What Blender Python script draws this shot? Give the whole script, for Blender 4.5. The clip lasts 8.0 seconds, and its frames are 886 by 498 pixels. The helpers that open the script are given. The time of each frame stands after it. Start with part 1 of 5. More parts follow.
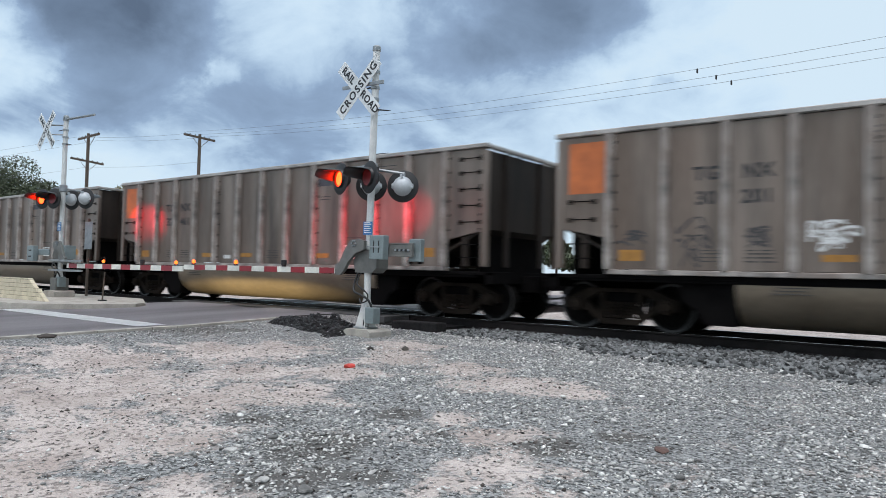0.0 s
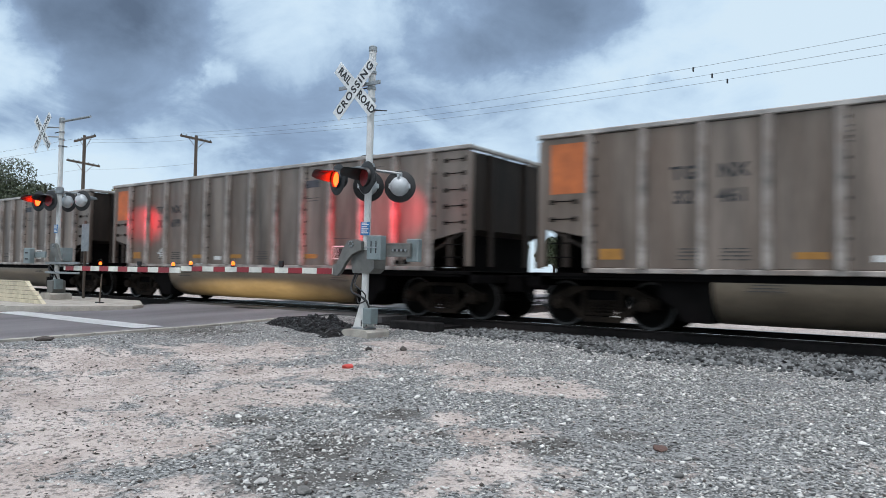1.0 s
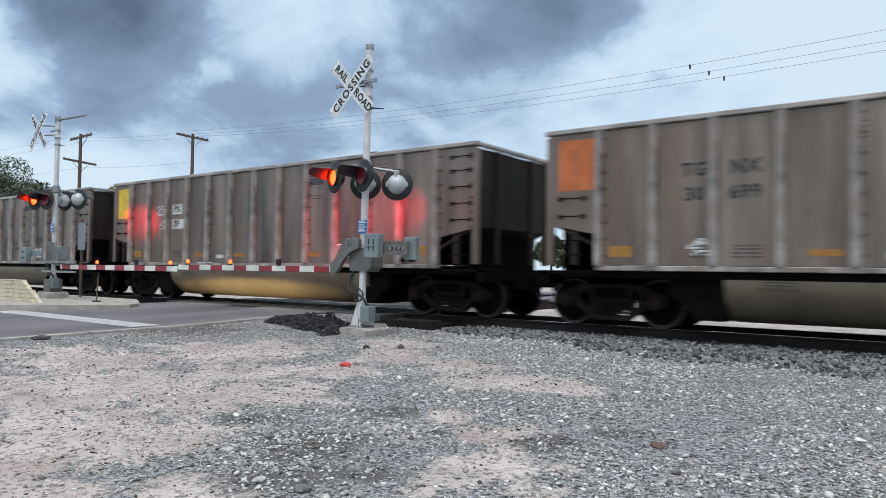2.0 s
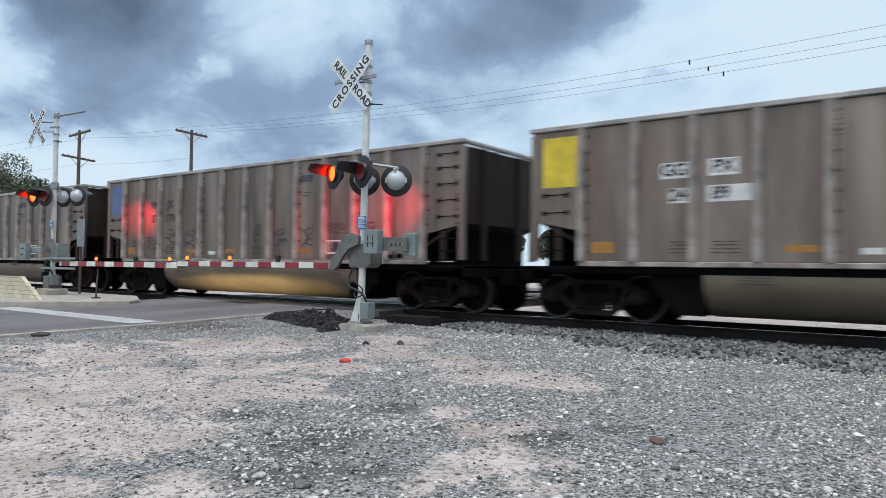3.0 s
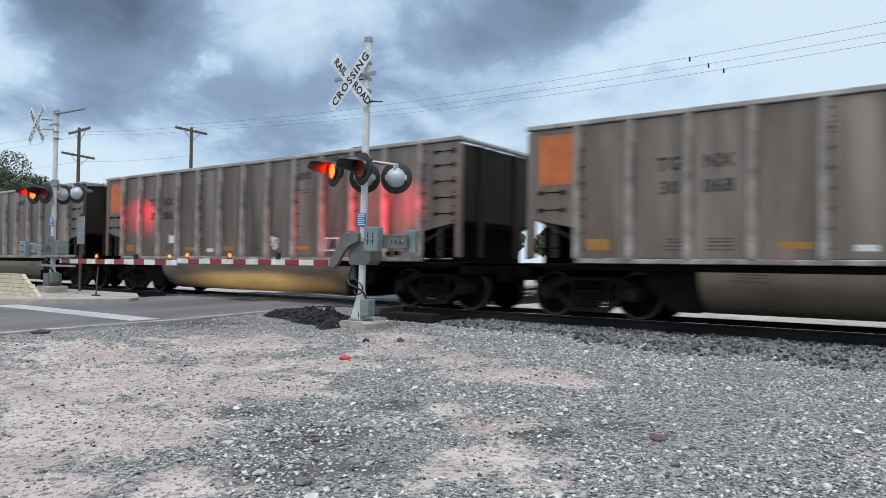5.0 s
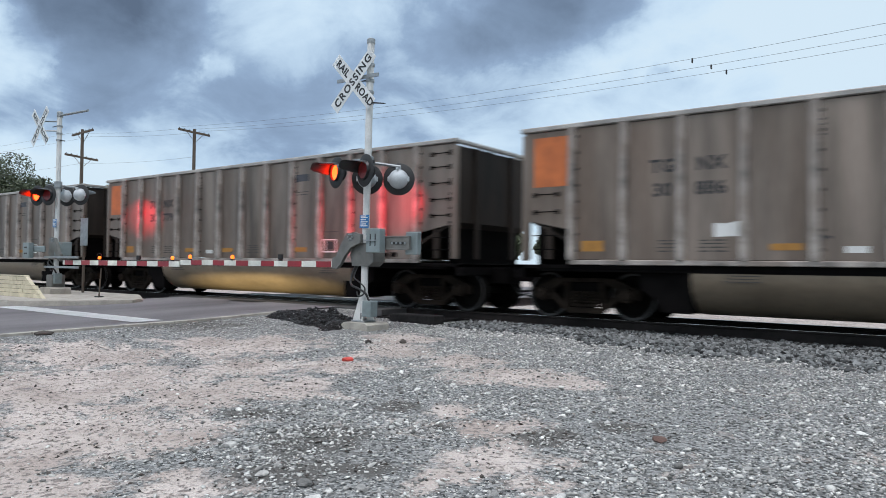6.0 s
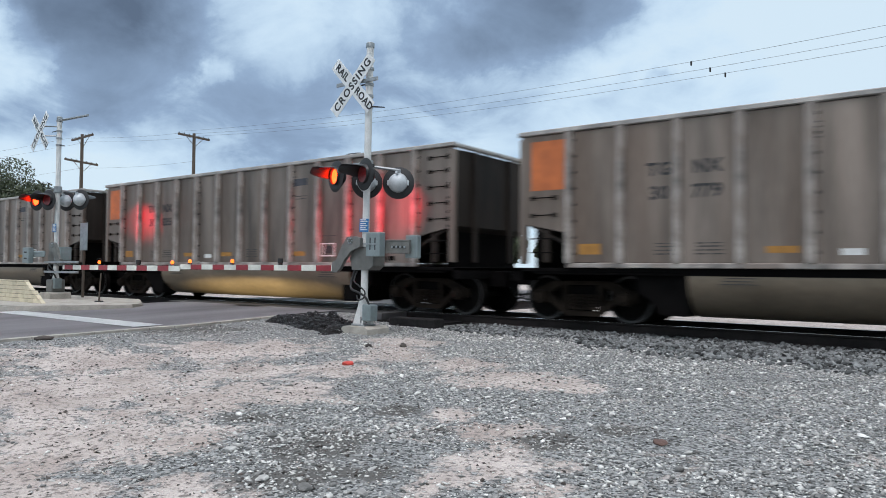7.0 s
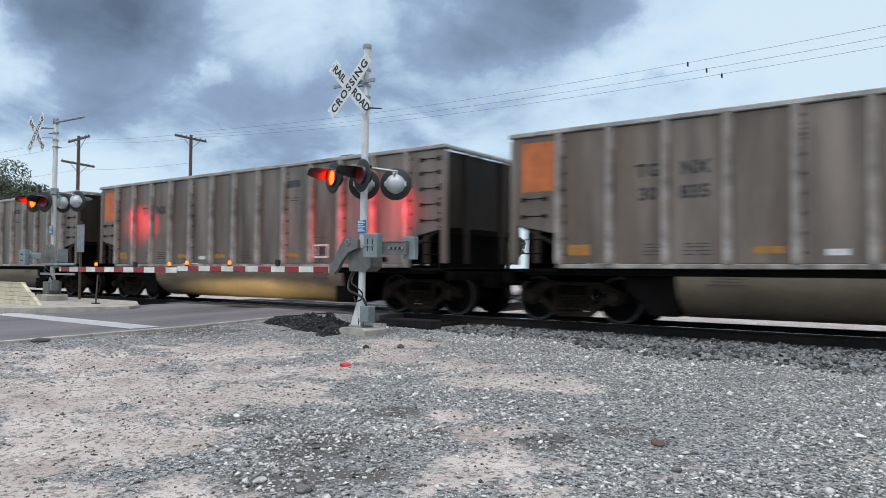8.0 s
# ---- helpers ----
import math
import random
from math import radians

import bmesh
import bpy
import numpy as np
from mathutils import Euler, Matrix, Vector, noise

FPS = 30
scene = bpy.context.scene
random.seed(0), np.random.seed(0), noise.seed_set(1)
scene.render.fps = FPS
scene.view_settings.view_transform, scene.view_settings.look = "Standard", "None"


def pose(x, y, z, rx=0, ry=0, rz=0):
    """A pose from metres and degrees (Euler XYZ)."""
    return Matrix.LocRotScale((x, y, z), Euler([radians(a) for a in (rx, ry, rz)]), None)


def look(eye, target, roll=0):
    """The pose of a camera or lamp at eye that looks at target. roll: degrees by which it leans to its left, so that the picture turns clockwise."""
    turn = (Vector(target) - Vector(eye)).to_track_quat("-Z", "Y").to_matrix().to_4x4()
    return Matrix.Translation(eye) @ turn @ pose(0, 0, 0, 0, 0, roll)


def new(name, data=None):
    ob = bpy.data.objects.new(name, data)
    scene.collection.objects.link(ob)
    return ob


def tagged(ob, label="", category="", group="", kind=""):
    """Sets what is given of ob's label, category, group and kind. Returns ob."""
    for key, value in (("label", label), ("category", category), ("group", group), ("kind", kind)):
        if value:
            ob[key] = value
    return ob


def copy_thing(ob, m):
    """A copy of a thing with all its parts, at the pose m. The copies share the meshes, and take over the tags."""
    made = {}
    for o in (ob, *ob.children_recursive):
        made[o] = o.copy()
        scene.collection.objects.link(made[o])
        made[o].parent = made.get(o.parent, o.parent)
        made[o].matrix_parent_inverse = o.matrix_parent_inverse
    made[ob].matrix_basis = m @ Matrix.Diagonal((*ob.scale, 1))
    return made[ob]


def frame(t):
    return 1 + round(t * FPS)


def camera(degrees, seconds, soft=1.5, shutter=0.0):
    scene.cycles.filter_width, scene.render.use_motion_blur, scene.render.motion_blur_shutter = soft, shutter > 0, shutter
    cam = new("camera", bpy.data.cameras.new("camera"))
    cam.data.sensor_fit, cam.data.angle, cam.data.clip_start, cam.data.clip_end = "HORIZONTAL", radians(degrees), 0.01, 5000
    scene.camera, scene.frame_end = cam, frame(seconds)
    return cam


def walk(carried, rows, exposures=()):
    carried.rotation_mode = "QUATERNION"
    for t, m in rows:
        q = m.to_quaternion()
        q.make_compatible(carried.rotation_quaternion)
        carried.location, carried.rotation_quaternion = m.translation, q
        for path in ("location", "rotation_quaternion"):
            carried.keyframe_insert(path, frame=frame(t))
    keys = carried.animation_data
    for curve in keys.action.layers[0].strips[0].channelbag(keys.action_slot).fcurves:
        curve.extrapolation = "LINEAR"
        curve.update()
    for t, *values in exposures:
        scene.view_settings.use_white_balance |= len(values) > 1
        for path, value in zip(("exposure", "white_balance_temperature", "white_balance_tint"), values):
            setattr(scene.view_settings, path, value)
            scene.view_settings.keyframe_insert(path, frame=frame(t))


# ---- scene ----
cam = camera(65.0, 8.0, 0.75, 0.28)
EYE = Vector((0, 0, 1.017))


def aim(pitch, turn, roll):
    """Where the hand-held phone points: degrees up, degrees to the left of the track's normal, lean."""
    p, y = radians(pitch), radians(turn)
    return look(EYE, EYE + 10 * Vector((-math.sin(y) * math.cos(p), math.cos(y) * math.cos(p), math.sin(p))), roll)


walk(cam, [
    (0.0, aim(1.953, 36.979, 1.333)), (0.5, aim(1.966, 36.908, 1.139)), (1.0, aim(1.951, 36.770, 0.966)),
    (1.5, aim(1.902, 36.618, 0.861)), (3.0, aim(1.455, 36.494, 0.737)), (3.5, aim(1.305, 36.487, 0.725)),
    (4.0, aim(1.213, 36.462, 0.670)), (4.5, aim(1.214, 36.452, 0.681)), (6.0, aim(1.344, 36.700, 0.702)),
    (6.5, aim(1.481, 36.747, 0.591)), (7.0, aim(1.635, 36.691, 0.508)), (7.5, aim(1.722, 36.573, 0.414)),
    (8.0, aim(1.727, 36.479, 0.380))], [(0.0, 0.0, 6150, 13), (8.0, 0.0, 6150, 13)])

# ---- light ----
SUN_UP, SUN_TURN = 66, 20           # degrees; an added soft light, high behind the camera, to brighten the ground


# how heavy the cloud deck hangs: degrees up, then weights every 6 degrees from 70 to 16 left of the track's normal
SKY_ROWS = ((8, (-0.04, -0.19, -0.03, 0.24, 0.23, -0.10, 0.04, 0.18, 0.22, 0.07)),
            (13, (0.32, 0.33, 0.26, 0.12, 0.08, 0.23, 0.18, 0.01, -0.13, 0.19)),
            (18, (-0.28, 0.33, 0.00, 0.04, 0.04, 0.23, 0.02, 0.32, 0.08, 0.17)),
            (23, (0.30, 0.52, 0.23, 0.16, 0.09, 0.21, 0.43, 0.56, 0.21, 0.16)))
# torn scraps of cloud, and gaps: direction, spread, weight
SKY_SCRAPS = (((-0.353, 0.898, 0.261), 2.0, 0.45), ((-0.384, 0.886, 0.258), 1.4, 0.3), ((-0.319, 0.911, 0.261), 1.2, 0.3), ((-0.906, 0.342, 0.252), 2.8, -0.2), ((-0.792, 0.551, 0.262), 2.1, -0.25))


def sky_world():
    w = bpy.data.worlds.new("overcast_sky")
    scene.world = w
    w.use_nodes = True
    n, l = w.node_tree.nodes, w.node_tree.links
    n.clear()
    out, bg = n.new("ShaderNodeOutputWorld"), n.new("ShaderNodeBackground")
    sky = n.new("ShaderNodeTexSky")
    sky.sky_type, sky.sun_disc = "NISHITA", False
    sky.sun_elevation, sky.sun_rotation = radians(SUN_UP), radians(180 - SUN_TURN)
    sky.air_density, sky.dust_density = 1.0, 1.5
    skyk = n.new("ShaderNodeVectorMath")
    skyk.operation = "SCALE"
    skyk.inputs["Scale"].default_value = 0.045
    l.new(sky.outputs[0], skyk.inputs[0])
    co = n.new("ShaderNodeTexCoord")
    sep = n.new("ShaderNodeSeparateXYZ")
    l.new(co.outputs["Generated"], sep.inputs[0])

    def m(op, a, b=None, c=None, clamp=False):
        k = n.new("ShaderNodeMath")
        k.operation, k.use_clamp = op, clamp
        for i, v in enumerate((a, b, c)):
            if v is None:
                continue
            if isinstance(v, (int, float)):
                k.inputs[i].default_value = v
            else:
                l.new(v, k.inputs[i])
        return k.outputs[0]

    # the cloud deck as a flat layer overhead
    zz = m("ADD", m("MAXIMUM", sep.outputs["Z"], 0.0), 0.34)
    cx, cy = m("DIVIDE", sep.outputs["X"], zz), m("DIVIDE", sep.outputs["Y"], zz)
    comb = n.new("ShaderNodeCombineXYZ")
    l.new(cx, comb.inputs[0]), l.new(cy, comb.inputs[1])

    def noise_tex(scale, detail, rough, distort, offset):
        mp = n.new("ShaderNodeMapping")
        mp.inputs["Location"].default_value = offset
        l.new(comb.outputs[0], mp.inputs[0])
        t = n.new("ShaderNodeTexNoise")
        t.inputs["Scale"].default_value, t.inputs["Detail"].default_value = scale, detail
        t.inputs["Roughness"].default_value, t.inputs["Distortion"].default_value = rough, distort
        l.new(mp.outputs[0], t.inputs[0])
        return t.outputs[0]

    big = noise_tex(1.25, 7, 0.52, 0.3, (2.3, 0.7, 0.4))
    fine = noise_tex(4.2, 10, 0.58, 0.4, (7.1, 3.3, 1.0))
    # the deck thins out towards the clear side of the sky
    side = m("MULTIPLY_ADD", sep.outputs["X"], -0.62, m("MULTIPLY", sep.outputs["Y"], -0.30))
    cover = m("ADD", m("MULTIPLY_ADD", big, 0.95, m("MULTIPLY", fine, 0.9)), m("ADD", m("MULTIPLY", side, 0.62), -1.06))
    # the edges of the heavy and thin parts billow
    billow = n.new("ShaderNodeTexNoise")
    billow.inputs["Scale"].default_value, billow.inputs["Detail"].default_value, billow.inputs["Roughness"].default_value = 9.0, 6, 0.6
    l.new(co.outputs["Generated"], billow.inputs[0])
    shift = n.new("ShaderNodeVectorMath")
    shift.operation = "MULTIPLY_ADD"
    shift.inputs[1].default_value, shift.inputs[2].default_value = (0.15, 0.15, 0.08), (-0.075, -0.075, -0.04)
    l.new(billow.outputs["Color"], shift.inputs[0])
    bent = n.new("ShaderNodeVectorMath")
    l.new(co.outputs["Generated"], bent.inputs[0]), l.new(shift.outputs[0], bent.inputs[1])
    unit = n.new("ShaderNodeVectorMath")
    unit.operation = "NORMALIZE"
    l.new(bent.outputs[0], unit.inputs[0])
    deck = [((-math.sin(radians(70 - 6 * i)) * math.cos(radians(up)), math.cos(radians(70 - 6 * i)) * math.cos(radians(up)), math.sin(radians(up))), 9.0, w)
            for up, weights in SKY_ROWS for i, w in enumerate(weights)]
    for d, spread, weight in deck + list(SKY_SCRAPS):
        dot = n.new("ShaderNodeVectorMath")
        dot.operation = "DOT_PRODUCT"
        l.new(unit.outputs[0], dot.inputs[0])
        dot.inputs[1].default_value = d
        k = n.new("ShaderNodeMapRange")
        k.interpolation_type = "SMOOTHSTEP"
        for i, v in enumerate((math.cos(radians(spread)), 1.0, 0.0, weight)):
            k.inputs[i + 1].default_value = v
        l.new(dot.outputs["Value"], k.inputs[0])
        cover = m("ADD", cover, k.outputs[0])
    cover = m("MULTIPLY", cover, 0.72)
    ramp = n.new("ShaderNodeValToRGB")
    e = ramp.color_ramp.elements
    e[0].position, e[0].color = 0.10, (0, 0, 0, 1)
    e[1].position, e[1].color = 0.45, (1, 1, 1, 1)
    l.new(cover, ramp.inputs[0])
    shade = n.new("ShaderNodeValToRGB")
    e = shade.color_ramp.elements
    e[0].position, e[0].color = 0.15, (0.53, 0.73, 0.90, 1)
    e[1].position, e[1].color = 1.0, (0.115, 0.160, 0.225, 1)
    mid = e.new(0.5)
    mid.color = (0.28, 0.385, 0.52, 1)
    l.new(cover, shade.inputs[0])
    clear = n.new("ShaderNodeMix")
    clear.data_type = "RGBA"
    clear.inputs[0].default_value = 0.82
    l.new(skyk.outputs[0], clear.inputs[6])
    clear.inputs[7].default_value = (0.80, 0.96, 1.02, 1)
    mix = n.new("ShaderNodeMix")
    mix.data_type = "RGBA"
    l.new(ramp.outputs[0], mix.inputs[0])
    l.new(clear.outputs[2], mix.inputs[6])
    l.new(shade.outputs[0], mix.inputs[7])
    l.new(mix.outputs[2], bg.inputs[0])
    bg.inputs[1].default_value = 1.0
    l.new(bg.outputs[0], out.inputs[0])


sky_world()
# added overhead fill for the ground; the dusk sky has no sun up
fill_sun = new("fill_sun", bpy.data.lights.new("fill_sun", "SUN"))
fill_sun.data.energy, fill_sun.data.angle, fill_sun.data.color = 2.6, radians(50), (1.0, 0.94, 0.90)
su, st = radians(SUN_UP), radians(SUN_TURN)
fill_sun.matrix_world = look((30 * math.sin(st), -30 * math.cos(st), 25), (30 * math.sin(st) - math.sin(st) * math.cos(su), -30 * math.cos(st) + math.cos(st) * math.cos(su), 25 - math.sin(su)))


# ---- materials ----
def material(name, base, rough=0.6, metal=0.0, dark=0.7, light=1.15, scale=3.0, stretch=(1, 1, 1), bump=0.15, fine=60.0,
             tint=None, spots=0.0, vary=0.0, emit=None, space="Object", gloss=0.5):
    """A surface with variation at two scales, fine relief, and optional streaks (stretch), second colour (tint) and piece-wise variation."""
    mt = bpy.data.materials.new(name)
    mt.use_nodes = True
    n, l = mt.node_tree.nodes, mt.node_tree.links
    b = n["Principled BSDF"]
    co = n.new("ShaderNodeTexCoord")
    mp = n.new("ShaderNodeMapping")
    mp.inputs["Scale"].default_value = stretch
    l.new(co.outputs[space], mp.inputs[0])

    def tex(s, d):
        t = n.new("ShaderNodeTexNoise")
        t.inputs["Scale"].default_value, t.inputs["Detail"].default_value = s, d
        l.new(mp.outputs[0], t.inputs[0])
        return t.outputs[0]

    def mixed(f, a, c, mode="MIX"):
        k = n.new("ShaderNodeMix")
        k.data_type, k.blend_type = "RGBA", mode
        for i, v in ((0, f), (6, a), (7, c)):
            if isinstance(v, (tuple, list)):
                k.inputs[i].default_value = (*v, 1)[:4]
            elif isinstance(v, (int, float)):
                k.inputs[i].default_value = v
            else:
                l.new(v, k.inputs[i])
        return k.outputs[2]

    def ramp(f, lo, hi):
        k = n.new("ShaderNodeMapRange")
        k.inputs[1].default_value, k.inputs[2].default_value = lo, hi
        l.new(f, k.inputs[0])
        return k.outputs[0]

    coarse, grain = tex(scale, 5), tex(fine, 3)
    col = mixed(ramp(coarse, 0.3, 0.7), tuple(c * dark for c in base), tuple(min(1, c * light) for c in base))
    if tint:
        col = mixed(ramp(tex(scale * 0.43, 4), 0.47, 0.68), col, tint)
    if spots:
        col = mixed(ramp(tex(fine * 0.3, 4), 0.62, 0.7), col, tuple(c * (1 - spots) for c in base))
    col = mixed(0.35, col, mixed(ramp(grain, 0.3, 0.7), (0.45, 0.45, 0.45), (1.0, 1.0, 1.0)), "MULTIPLY")
    if vary:
        oi = n.new("ShaderNodeObjectInfo")
        geo = n.new("ShaderNodeNewGeometry")
        ad = n.new("ShaderNodeMath")
        ad.operation = "FRACT"
        a2 = n.new("ShaderNodeMath")
        l.new(oi.outputs["Random"], a2.inputs[0]), l.new(geo.outputs["Random Per Island"], a2.inputs[1])
        l.new(a2.outputs[0], ad.inputs[0])
        k = n.new("ShaderNodeMapRange")
        k.inputs[3].default_value, k.inputs[4].default_value = 1 - vary, 1 + vary
        l.new(ad.outputs[0], k.inputs[0])
        vm = n.new("ShaderNodeVectorMath")
        vm.operation = "SCALE"
        l.new(col, vm.inputs[0]), l.new(k.outputs[0], vm.inputs["Scale"])
        col = vm.outputs[0]
    l.new(col, b.inputs["Base Color"])
    rr = n.new("ShaderNodeMapRange")
    rr.inputs[3].default_value, rr.inputs[4].default_value = max(0.05, rough - 0.12), min(1, rough + 0.12)
    l.new(coarse, rr.inputs[0]), l.new(rr.outputs[0], b.inputs["Roughness"])
    b.inputs["Metallic"].default_value, b.inputs["Specular IOR Level"].default_value = metal, gloss
    if bump:
        bp = n.new("ShaderNodeBump")
        bp.inputs["Strength"].default_value, bp.inputs["Distance"].default_value = bump, 0.01
        l.new(grain, bp.inputs["Height"]), l.new(bp.outputs[0], b.inputs["Normal"])
    if emit:
        b.inputs["Emission Color"].default_value, b.inputs["Emission Strength"].default_value = (*emit[0], 1), emit[1]
    return mt


def painted(name, base, rough=0.45, metal=0.0, dirt=0.75):
    return material(name, base, rough, metal, dirt, 1.05, 4.0, bump=0.05, fine=90)


M = {}
M["car_side"] = material("weathered_aluminium", (0.252, 0.202, 0.169), 0.42, 0.85, 0.5, 1.4, 1.5, (1.6, 1, 0.2), 0.06, 14, tint=(0.205, 0.150, 0.118), vary=0.07)
M["car_rib"] = material("worn_aluminium_rib", (0.335, 0.297, 0.268), 0.45, 0.3, 0.40, 1.6, 3.2, (1, 1, 0.8), 0.06, 18, tint=(0.24, 0.19, 0.16))
M["car_chord"] = material("pale_aluminium_chord", (0.38, 0.355, 0.33), 0.5, 0.3, 0.6, 1.25, 1.8, (1, 1, 1), 0.05, 20)
# same aluminium as the sides, coloured near black to stand for shade
M["car_end"] = material("shade_dark_aluminium_end", (0.022, 0.0165, 0.013), 0.75, 0.05, 0.4, 1.8, 1.6, (1, 1.2, 0.3), 0.05, 15, gloss=0.25)
M["tub"] = material("dusty_tub_steel", (0.205, 0.165, 0.12), 0.36, 0.4, 0.8, 1.15, 0.8, (1, 1, 1), 0.03, 10)
# black steel, deepened further to carry the shade under the cars
M["black_steel"] = material("shade_black_steel", (0.0045, 0.004, 0.004), 0.9, 0.0, 0.6, 1.5, 3, bump=0.1, fine=40, gloss=0.05)
# rusty castings and wheels hold the under-car shade in their near-black colour
M["truck"] = material("shaded_rusty_cast_steel", (0.022, 0.0165, 0.0125), 0.9, 0.0, 0.5, 1.4, 3.5, bump=0.15, fine=40, gloss=0.1)
M["wheel"] = material("shaded_wheel_steel", (0.0065, 0.0058, 0.0052), 0.85, 0.0, 0.6, 1.4, 5, bump=0.1, fine=40, gloss=0.08)
M["tread"] = painted("worn_tread", (0.05, 0.047, 0.045), 0.5, 0.4)
M["orange"] = painted("orange_panel", (0.55, 0.15, 0.04), 0.6)
M["yellow"] = painted("yellow_panel", (0.72, 0.55, 0.04), 0.6)
M["blue"] = painted("blue_panel", (0.09, 0.16, 0.33), 0.6)
M["amber_tape"] = painted("amber_reflector", (0.42, 0.20, 0.035), 0.6, 0, 0.5)
M["lettering"] = painted("black_lettering", (0.03, 0.03, 0.032), 0.7)
M["white_lettering"] = painted("white_lettering", (0.7, 0.7, 0.68), 0.7)
M["stencil_ink"] = painted("worn_stencil_ink", (0.075, 0.068, 0.062), 0.8)
M["faded_blue"] = painted("faded_blue_paint", (0.08, 0.085, 0.10), 0.75, 0, 0.4)
M["graffiti"] = painted("faded_spray_paint", (0.06, 0.055, 0.055), 0.7)
M["coal"] = material("coal", (0.018, 0.018, 0.02), 0.55, 0, 0.5, 1.8, 6, bump=0.8, fine=25)
M["white_paint"] = painted("white_mast_paint", (0.72, 0.72, 0.70), 0.4, 0, 0.8)
M["galvanised"] = material("galvanised_steel", (0.34, 0.36, 0.37), 0.45, 0.6, 0.75, 1.15, 9, bump=0.05)
M["grey_cast"] = material("grey_painted_casting", (0.155, 0.155, 0.143), 0.5, 0.1, 0.75, 1.15, 6, bump=0.08)
M["grey_box"] = painted("grey_enamel", (0.22, 0.265, 0.27), 0.45)
M["lamp_black"] = painted("matt_black", (0.018, 0.018, 0.019), 0.6)
M["hood_black"] = material("satin_black_hood", (0.02, 0.019, 0.019), 0.32, bump=0.02, gloss=0.7)
M["lamp_silver"] = painted("silver_housing", (0.55, 0.58, 0.60), 0.4, 0.15)
M["lens_red"] = material("lit_red_lens", (0.5, 0.03, 0.02), 0.2, bump=0, emit=((1.0, 0.018, 0.001), 24.0))
M["lens_dark"] = painted("unlit_red_lens", (0.14, 0.012, 0.014), 0.3)
M["amber"] = material("lit_amber_lamp", (0.5, 0.1, 0.02), 0.2, bump=0, emit=((1.0, 0.14, 0.01), 3.0))
M["arm_white"] = painted("reflective_white", (0.78, 0.78, 0.70), 0.4)
M["arm_red"] = painted("reflective_red", (0.30, 0.02, 0.03), 0.4)
M["sign_white"] = painted("sign_white", (0.74, 0.76, 0.76), 0.4)
M["sign_black"] = painted("sign_black", (0.02, 0.02, 0.022), 0.5)
M["sign_blue"] = painted("sign_blue", (0.03, 0.17, 0.42), 0.4)
M["cable"] = painted("black_cable", (0.02, 0.02, 0.02), 0.5)
M["concrete"] = material("pale_concrete", (0.40, 0.37, 0.325), 0.85, 0, 0.7, 1.2, 3, bump=0.3, fine=40)
M["brick_cream"] = material("cream_block", (0.62, 0.55, 0.40), 0.85, 0, 0.85, 1.1, 5, bump=0.25, fine=50, vary=0.1)
M["mortar"] = material("mortar", (0.13, 0.115, 0.09), 0.9, bump=0.3)
M["rail"] = material("rusty_rail", (0.024, 0.020, 0.019), 0.8, 0.1, 0.6, 1.3, 4, bump=0.15, fine=40, gloss=0.2)
M["rail_head"] = painted("polished_rail_head", (0.62, 0.62, 0.62), 0.2, 1.0)
M["tie"] = material("creosoted_timber", (0.03, 0.027, 0.025), 0.85, 0, 0.6, 1.4, 3, (0.5, 4, 4), 0.5, 12, vary=0.3)
M["asphalt"] = material("worn_asphalt", (0.32, 0.298, 0.31), 0.8, 0, 0.68, 1.25, 0.6, (1, 0.25, 1), 0.4, 140, spots=0.2)
M["crossing_panel"] = material("crossing_panel", (0.06, 0.058, 0.058), 0.8, 0, 0.7, 1.3, 2, bump=0.3)
M["road_paint"] = material("worn_road_paint", (0.95, 0.95, 0.95), 0.6, 0, 0.78, 1.05, 2.5, bump=0.2, fine=80, spots=0.35)
M["timber_pole"] = material("weathered_pole", (0.11, 0.085, 0.065), 0.85, 0, 0.6, 1.3, 3, (3, 3, 0.3), 0.4, 20)
M["wire"] = painted("weathered_wire", (0.12, 0.12, 0.13), 0.5)
M["leaf"] = material("leaf", (0.055, 0.070, 0.035), 0.6, 0, 0.6, 1.5, 1.2, bump=0.0, vary=0.45)
M["leaf_yellow"] = material("autumn_leaf", (0.16, 0.13, 0.03), 0.6, 0, 0.6, 1.5, 1.2, bump=0.0, vary=0.4)
M["bark"] = material("bark", (0.07, 0.055, 0.045), 0.9, 0, 0.6, 1.3, 4, bump=0.5, fine=20)
M["roof"] = material("pale_metal_roof", (0.45, 0.46, 0.46), 0.5, 0.2, 0.85, 1.1, 0.5, bump=0.05)
M["house_wall"] = material("stucco_wall", (0.45, 0.40, 0.35), 0.9, 0, 0.85, 1.1, 1, bump=0.2)
M["glass"] = painted("window_glass", (0.05, 0.06, 0.07), 0.08)
M["clay"] = painted("red_plastic_scrap", (0.65, 0.07, 0.05), 0.45)
M["wood_scrap"] = material("splintered_scrap", (0.13, 0.075, 0.06), 0.8, bump=0.4)
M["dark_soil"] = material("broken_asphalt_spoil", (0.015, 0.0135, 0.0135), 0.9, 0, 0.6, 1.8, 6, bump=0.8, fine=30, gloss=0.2)


